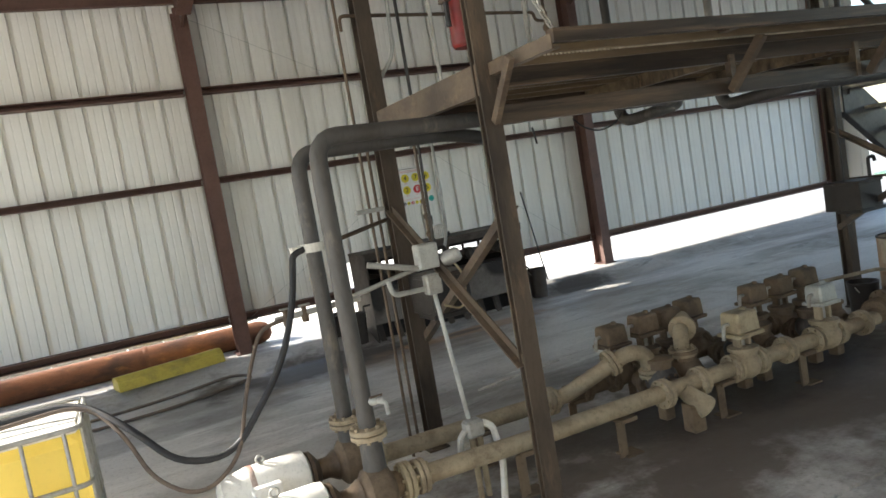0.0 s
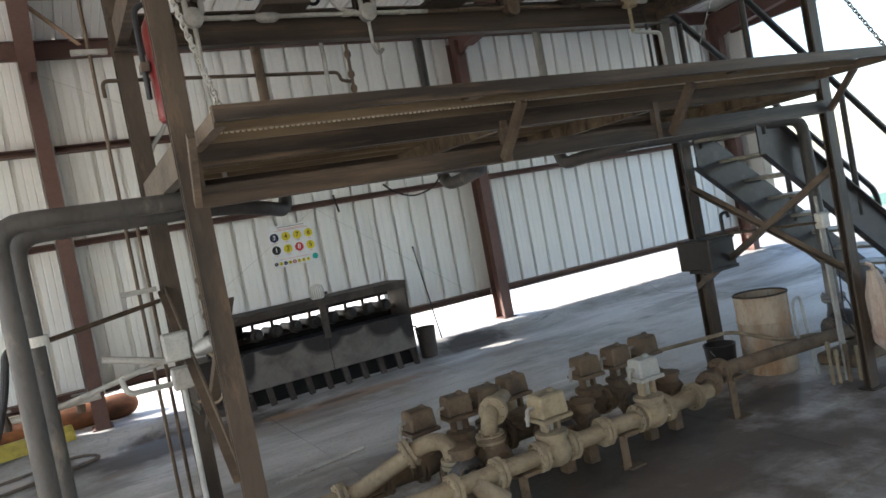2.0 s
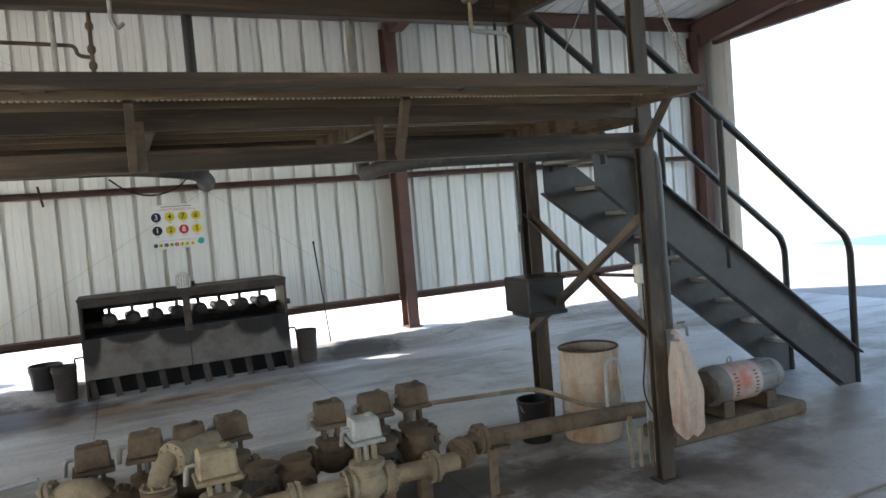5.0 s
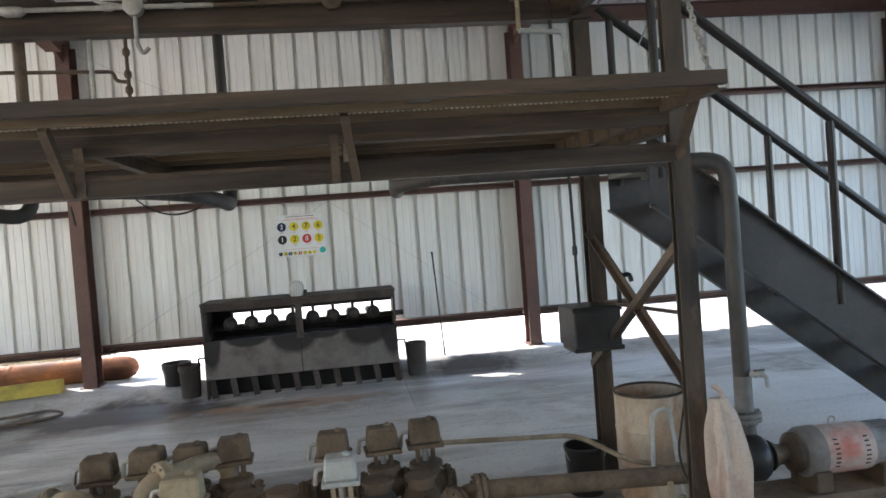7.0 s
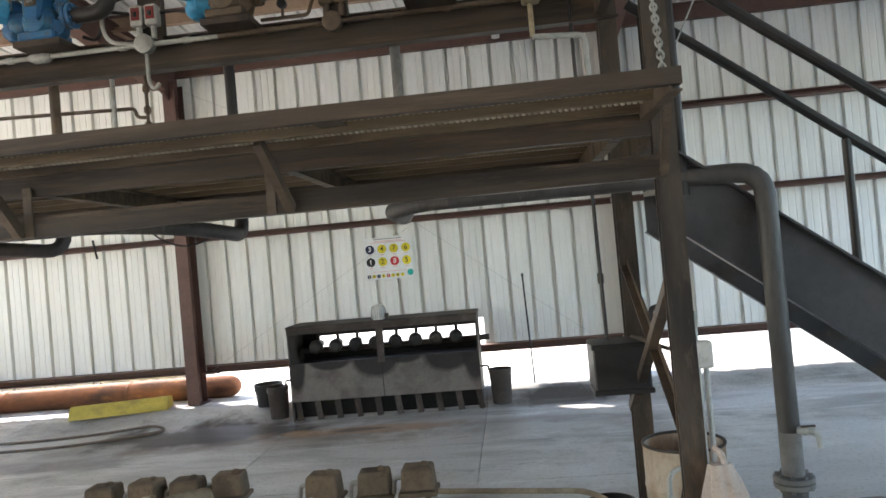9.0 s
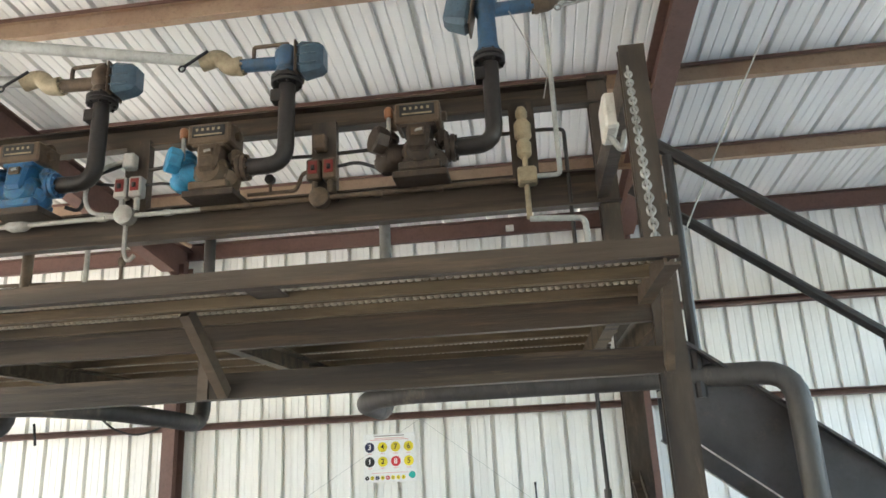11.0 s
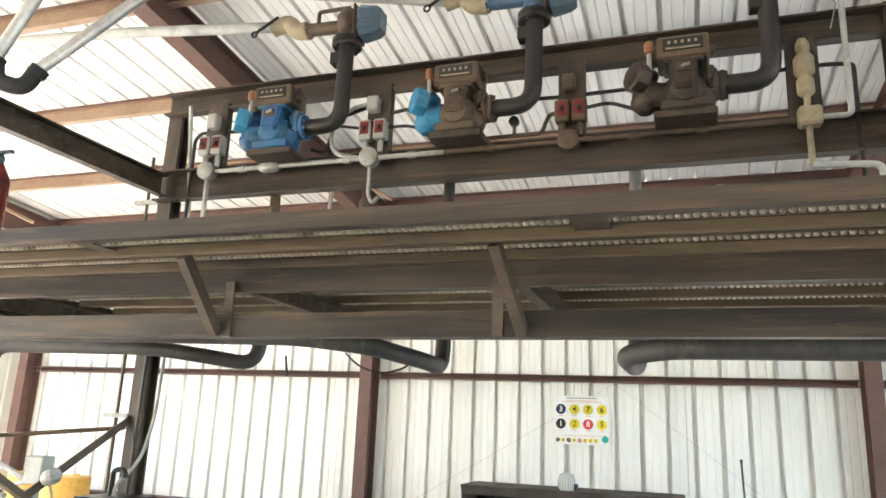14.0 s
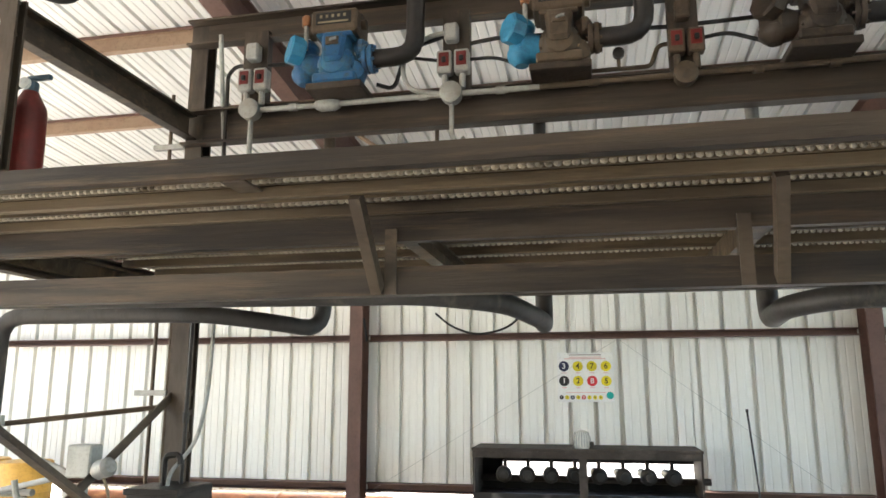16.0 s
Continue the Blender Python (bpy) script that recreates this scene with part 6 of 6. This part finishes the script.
east_stack = thing("seal_stack", (5.78, 4.36, 3.05), "tan conduit seal fittings stacked on an upright", "conduit")
for z, h, w in ((3.34, 0.10, 0.05), (3.23, 0.09, 0.042), (3.47, 0.05, 0.035)):
    part("seal", lathe(B(), (5.78, 4.37, z), (0, 0, 1), [(w * 0.6, 0), (w, 0.02), (w, h), (w * 0.6, h + 0.03)], 14), CREAM, east_stack, smooth=True)
part("junction", box(B(), (5.73, 4.31, 3.06), (5.84, 4.40, 3.16), 0.012), CREAM, east_stack)
part("stem", tube(B(), [(5.78, 4.36, 2.86), (5.78, 4.36, 3.5)], 0.016, 8), CREAM, east_stack, smooth=True)
part("offset", tube(B(), [(5.78, 4.36, 2.86), (6.08, 4.36, 2.84), (6.10, 4.36, DECK - 0.05)], 0.018, 8, 0.04), GREYPIPE, east_stack, smooth=True)
part("branch", tube(B(), [(5.84, 4.36, 3.11), (5.97, 4.34, 3.10), (5.97, 4.34, 3.75), (5.95, 4.36, 4.80)], 0.015, 8, 0.03), GREYPIPE, east_stack, smooth=True)

lines = thing("black_tubing", (4.0, 4.42, 3.35), "thin black tubing lines along the meter rack", "tubing")
part("tube", tube(B(), [(2.02, 4.44, DECK - 0.05), (2.02, 4.44, 3.36), (2.08, 4.42, 3.40), (2.46, 4.42, 3.38)], 0.012, 8, 0.03), BLACK, lines, smooth=True)
part("tube", tube(B(), [(3.45, 4.42, 3.40), (3.62, 4.42, 3.42), (4.55, 4.44, 3.40), (5.9, 4.44, 3.43), (6.02, 4.44, 3.42), (6.02, 4.44, DECK - 0.05)], 0.012, 8, 0.03), BLACK, lines, smooth=True)
part("tube", tube(B(), [(2.95, 4.40, 3.20), (3.05, 4.40, 3.16), (3.12, 4.38, 3.38), (3.34, 4.38, 3.44)], 0.012, 8, 0.08), RUBBER, lines, smooth=True)
part("tube", tube(B(), [(2.92, 4.38, 3.28), (3.1, 4.38, 3.34), (3.30, 4.38, 3.30)], 0.010, 8, 0.06), RUBBER, lines, smooth=True)
part("tube", tube(B(), [(3.46, 4.38, 3.29), (3.62, 4.38, 3.29), (3.75, 4.36, 3.22)], 0.010, 8, 0.06), RUBBER, lines, smooth=True)
part("tube", tube(B(), [(4.12, 4.40, 3.17), (4.42, 4.40, 3.17), (4.46, 4.40, 3.28), (4.54, 4.40, 3.29)], 0.012, 8, 0.03), BRONZE, lines, smooth=True)
part("tube", tube(B(), [(4.66, 4.38, 3.29), (4.8, 4.38, 3.31), (4.95, 4.36, 3.24)], 0.011, 8, 0.05), RUBBER, lines, smooth=True)
part("loop", tube(B(), [(3.35, 4.36, 3.45), (3.25, 4.35, 3.43), (3.14, 4.34, 3.36), (3.105, 4.34, 3.24), (3.15, 4.34, 3.12), (3.33, 4.36, 3.095)], 0.0135, 8, 0.09), GALV, lines, "grey flexible conduit loop", smooth=True)
gauge = thing("pressure_gauge", (4.26, 4.40, 3.17), "small black pressure gauge on brown tubing", "gauge")
part("stem", tube(B(), [(4.26, 4.40, 3.17), (4.26, 4.40, 3.24)], 0.010, 8), BRONZE, gauge)
part("dial", lathe(B(), (4.26, 4.41, 3.255), (0, -1, 0), [(0.03, 0), (0.03, 0.03), (0.02, 0.035)], 16), BLACK, gauge, smooth=True)

floodlight = thing("flood_light", (6.22, 3.55, 2.98), "cream flood light fixed to the top rail", "light")
part("housing", box(B(), (6.12, 3.42, 2.93), (6.18, 3.62, 3.10), 0.012), WPLASTIC, floodlight)
part("yoke", tube(B(), [(6.15, 3.52, 2.93), (6.19, 3.52, 2.86), (6.22, 3.52, 2.96)], 0.014, 8, 0.02), GALV, floodlight)

# ---- services at the west posts ----
west = thing("post_services", (1.72, 4.5, FLOOR), "conduits and strut brackets on the west rear post", "conduit")
for x, y, top, m in ((1.62, 4.52, 3.3, BRONZE), (1.69, 4.56, 1.95, BRONZE), (1.945, 4.36, 1.95, BRONZE)):
    part("conduit", tube(B(), [(x, y, FLOOR if x < 1.8 else 1.05), (x, y, top)], 0.011, 8), m, west, smooth=True)
part("sweep", tube(B(), [(2.07, 4.36, 1.98), (2.07, 4.34, 1.50), (2.04, 4.30, 1.26), (1.94, 4.24, 1.12), (1.93, 4.24, 1.05)], 0.0105, 10, 0.16), GREYPIPE, west, smooth=True)
for z in (1.28, 1.40, 1.50):
    part("coupling", lathe(B(), (1.945, 4.36, z), (0, 0, 1), [(0.014, 0), (0.02, 0.006), (0.02, 0.03), (0.014, 0.036)], 10), BRONZE, west, smooth=True)
for z in (1.50, 2.95):
    part("strut", box(B(), (1.52, 4.50, z), (1.72, 4.54, z + 0.03), 0.003), GALV, west)
part("cross_tube", tube(B(), [(1.06, 4.07, 1.36), (1.72, 4.50, 1.44)], 0.014, 8), BRONZE, west, smooth=True)
part("air_line", tube(B(), [(1.66, 4.56, 2.70), (1.66, 4.56, 2.80), (3.17, 4.56, 2.75), (3.18, 4.56, 2.69), (3.26, 4.56, 2.68)], 0.012, 8, 0.04), BRONZE, west, smooth=True)
part("valve_drop", tube(B(), [(3.26, 4.55, 3.0), (3.26, 4.55, DECK)], 0.012, 8), BRONZE, west, smooth=True)
for z in (2.60, 2.70, 2.84):
    part("union", lathe(B(), (3.26, 4.55, z), (0, 0, 1), [(0.014, 0), (0.024, 0.015), (0.024, 0.04), (0.014, 0.055)], 10), BRONZE, west, smooth=True)
part("deck_drop", tube(B(), [(3.06, 4.5, 3.0), (3.06, 4.5, DECK)], 0.016, 8), GALV, west, smooth=True)
part("swan_cable", tube(B(), [(1.98, 4.40, 3.6), (1.99, 4.5, 2.9), (1.98, 4.52, 2.5), (1.84, 4.52, 2.36), (1.82, 4.52, 2.1)], 0.014, 8, 0.1), GREYPIPE, west, smooth=True)

sw = thing("motor_starter", (1.70, 3.86, 0.95), "grey motor starter box on the platform brace", "switch")
part("box", box(B(), (1.63, 3.86, 1.13), (1.76, 3.95, 1.28), 0.008), GREYPIPE, sw)
part("motor_head", lathe(B(), (1.78, 3.88, 1.16), (1, -0.4, 0.3), [(0.03, 0), (0.045, 0.03), (0.045, 0.1), (0.03, 0.12)], 12), GALV, sw, smooth=True)
part("fitting", box(B(), (1.64, 3.83, 0.98), (1.74, 3.90, 1.10), 0.01), GALV, sw)
part("elbow_arm", tube(B(), [(1.64, 3.87, 1.02), (1.42, 3.82, 1.03), (1.40, 3.82, 1.12)], 0.015, 8, 0.04), GREYPIPE, sw, smooth=True)
part("arm", tube(B(), [(1.64, 3.90, 1.14), (1.34, 3.95, 1.22)], 0.018, 8), GALV, sw, smooth=True)
part("arm", tube(B(), [(1.72, 3.92, 1.16), (1.05, 4.0, 1.02)], 0.014, 8), GALV, sw, smooth=True)
part("down_conduit", tube(B(), [(1.69, 3.86, 0.98), (1.66, 3.62, 0.26)], 0.014, 8), GREYPIPE, sw, smooth=True)
part("loop_wire", tube(B(), [(1.80, 3.86, 1.2), (1.9, 3.84, 1.05), (1.86, 3.84, 0.85), (1.74, 3.86, 0.9)], 0.007, 6, 0.08), CREAM, sw)
lower = thing("conduit_junction", (1.66, 3.58, FLOOR), "pale grey conduit body with flexible legs", "conduit")
part("body", box(B(), (1.61, 3.55, 0.18), (1.72, 3.64, 0.28), 0.015), GALV, lower)
part("leg", tube(B(), [(1.61, 3.58, 0.23), (1.57, 3.58, 0.2), (1.55, 3.58, 0.05)], 0.02, 8, 0.03), GALV, lower, smooth=True)
part("leg", tube(B(), [(1.72, 3.58, 0.25), (1.77, 3.56, 0.22), (1.78, 3.52, 0.02), (1.72, 3.46, FLOOR)], 0.02, 8, 0.05), WPLASTIC, lower, smooth=True)
for dx in (0.0, 0.05):
    part("stub", tube(B(), [(1.65 + dx, 3.60, FLOOR), (1.65 + dx, 3.60, 0.19)], 0.018, 8), TAN, lower, smooth=True)

under = thing("under_deck_cable", (3.4, 4.3, 1.8), "black cable sagging under the deck", "cable")
part("cable", tube(B(), [(3.28, 4.42, 1.92), (3.36, 4.42, 1.85), (3.5, 4.42, 1.80), (3.66, 4.42, 1.84), (3.74, 4.42, 1.92)], 0.006, 6, 0.1), RUBBER, under, smooth=True)
part("cable", tube(B(), [(2.9, 4.40, 1.90), (2.92, 4.40, 1.78)], 0.007, 6), RUBBER, under)

lamp_box = thing("wall_box", (5.6, 9.14, 4.3), "small white box on the eave strut", "box")
part("body", box(B(), (5.55, 9.08, 4.30), (5.65, 9.144, 4.37), 0.006), WPLASTIC, lamp_box)


# ---- outdoors ----
def make_tree(x, y, h, seed):
    rnd = random.Random(seed)
    t = thing("tree", (x, y, -0.3), "leafy green tree beyond the yard", "tree", "yard trees")
    bm = B()
    tube(bm, [(x, y, -0.3), (x + 0.1, y, h * 0.25), (x - 0.1, y + 0.1, h * 0.55)], 0.18, 8)
    tips = []
    for i in range(7):
        a = rnd.uniform(0, math.tau)
        r = rnd.uniform(0.8, 0.22 * h)
        e = Vector((x + r * math.cos(a), y + r * math.sin(a), h * rnd.uniform(0.5, 0.9)))
        tube(bm, [(x, y, h * rnd.uniform(0.25, 0.45)), e], 0.06, 6)
        tips.append(e)
    part("trunk", bm, BARK, t)
    vs, fs = [], []
    for i in range(3200):
        c = rnd.choice(tips)
        rr = h * 0.19
        p = c + Vector((rnd.gauss(0, rr * 0.55), rnd.gauss(0, rr * 0.55), rnd.gauss(0, rr * 0.42)))
        n = Vector((rnd.gauss(0, 1), rnd.gauss(0, 1), rnd.gauss(0.6, 1))).normalized()
        s = n.orthogonal().normalized() * rnd.uniform(0.10, 0.2)
        u = n.cross(s) * 0.6
        k = len(vs)
        vs += [p + s, p + u, p - s, p - u]
        fs.append((k, k + 1, k + 2, k + 3))
    bm = B()
    made = [bm.verts.new(v) for v in vs]
    for f in fs:
        bm.faces.new([made[i] for i in f])
    part("crown", bm, LEAF, t)
    return t


for i, (x, y, h) in enumerate(((-26, 24, 8.5), (-31, 17, 9.5), (-36, 32, 10), (-24, 33, 8), (-40, 24, 11), (-22, 42, 8), (-34, 8, 9))):
    make_tree(x, y, h, i + 3)
lawn = B()
box(lawn, (-60, 2, -0.3), (-19, 60, -0.22))
tagged(part("lawn", lawn, GRASS, None, "sunlit green lawn beyond the yard", kind="structure"), category="lawn")
field = B()
box(field, (21, -25, -0.3), (26, 14, -0.2))
tagged(part("field", field, FIELD, None, "strip of blue-green lawn across the yard", kind="structure"), category="field")


def make_shed(x, y):
    h = thing("blue_shed", (x, y, -0.25), "pale blue metal shed among the trees", "building")
    wall = part("wall", box(B(), (x - 2, y - 3, -0.25), (x + 2, y + 3, 2.6)), SHEDBLUE, h)
    bm = extrude(B(), [(-2.3, 0), (2.3, 0), (0, 1.0)], (x, y - 3.3, 2.6), (x, y + 3.3, 2.6))
    part("roof", bm, GALV, h)
    part("door", box(B(), (x + 2.0, y - 0.8, -0.25), (x + 2.04, y + 0.8, 2.0)), WPLASTIC, h)
    return h


make_shed(-29, 27)
bin_ = thing("green_bin", (-23.5, 21.6, -0.22), "teal plastic bin on the lawn", "bin")
part("body", box(B(), (-24.0, 21.2, -0.22), (-23.2, 22.2, 0.5), 0.05), S_TEAL, bin_)
part("lid", box(B(), (-24.05, 21.15, 0.5), (-23.15, 22.25, 0.58), 0.03), S_TEAL, bin_)
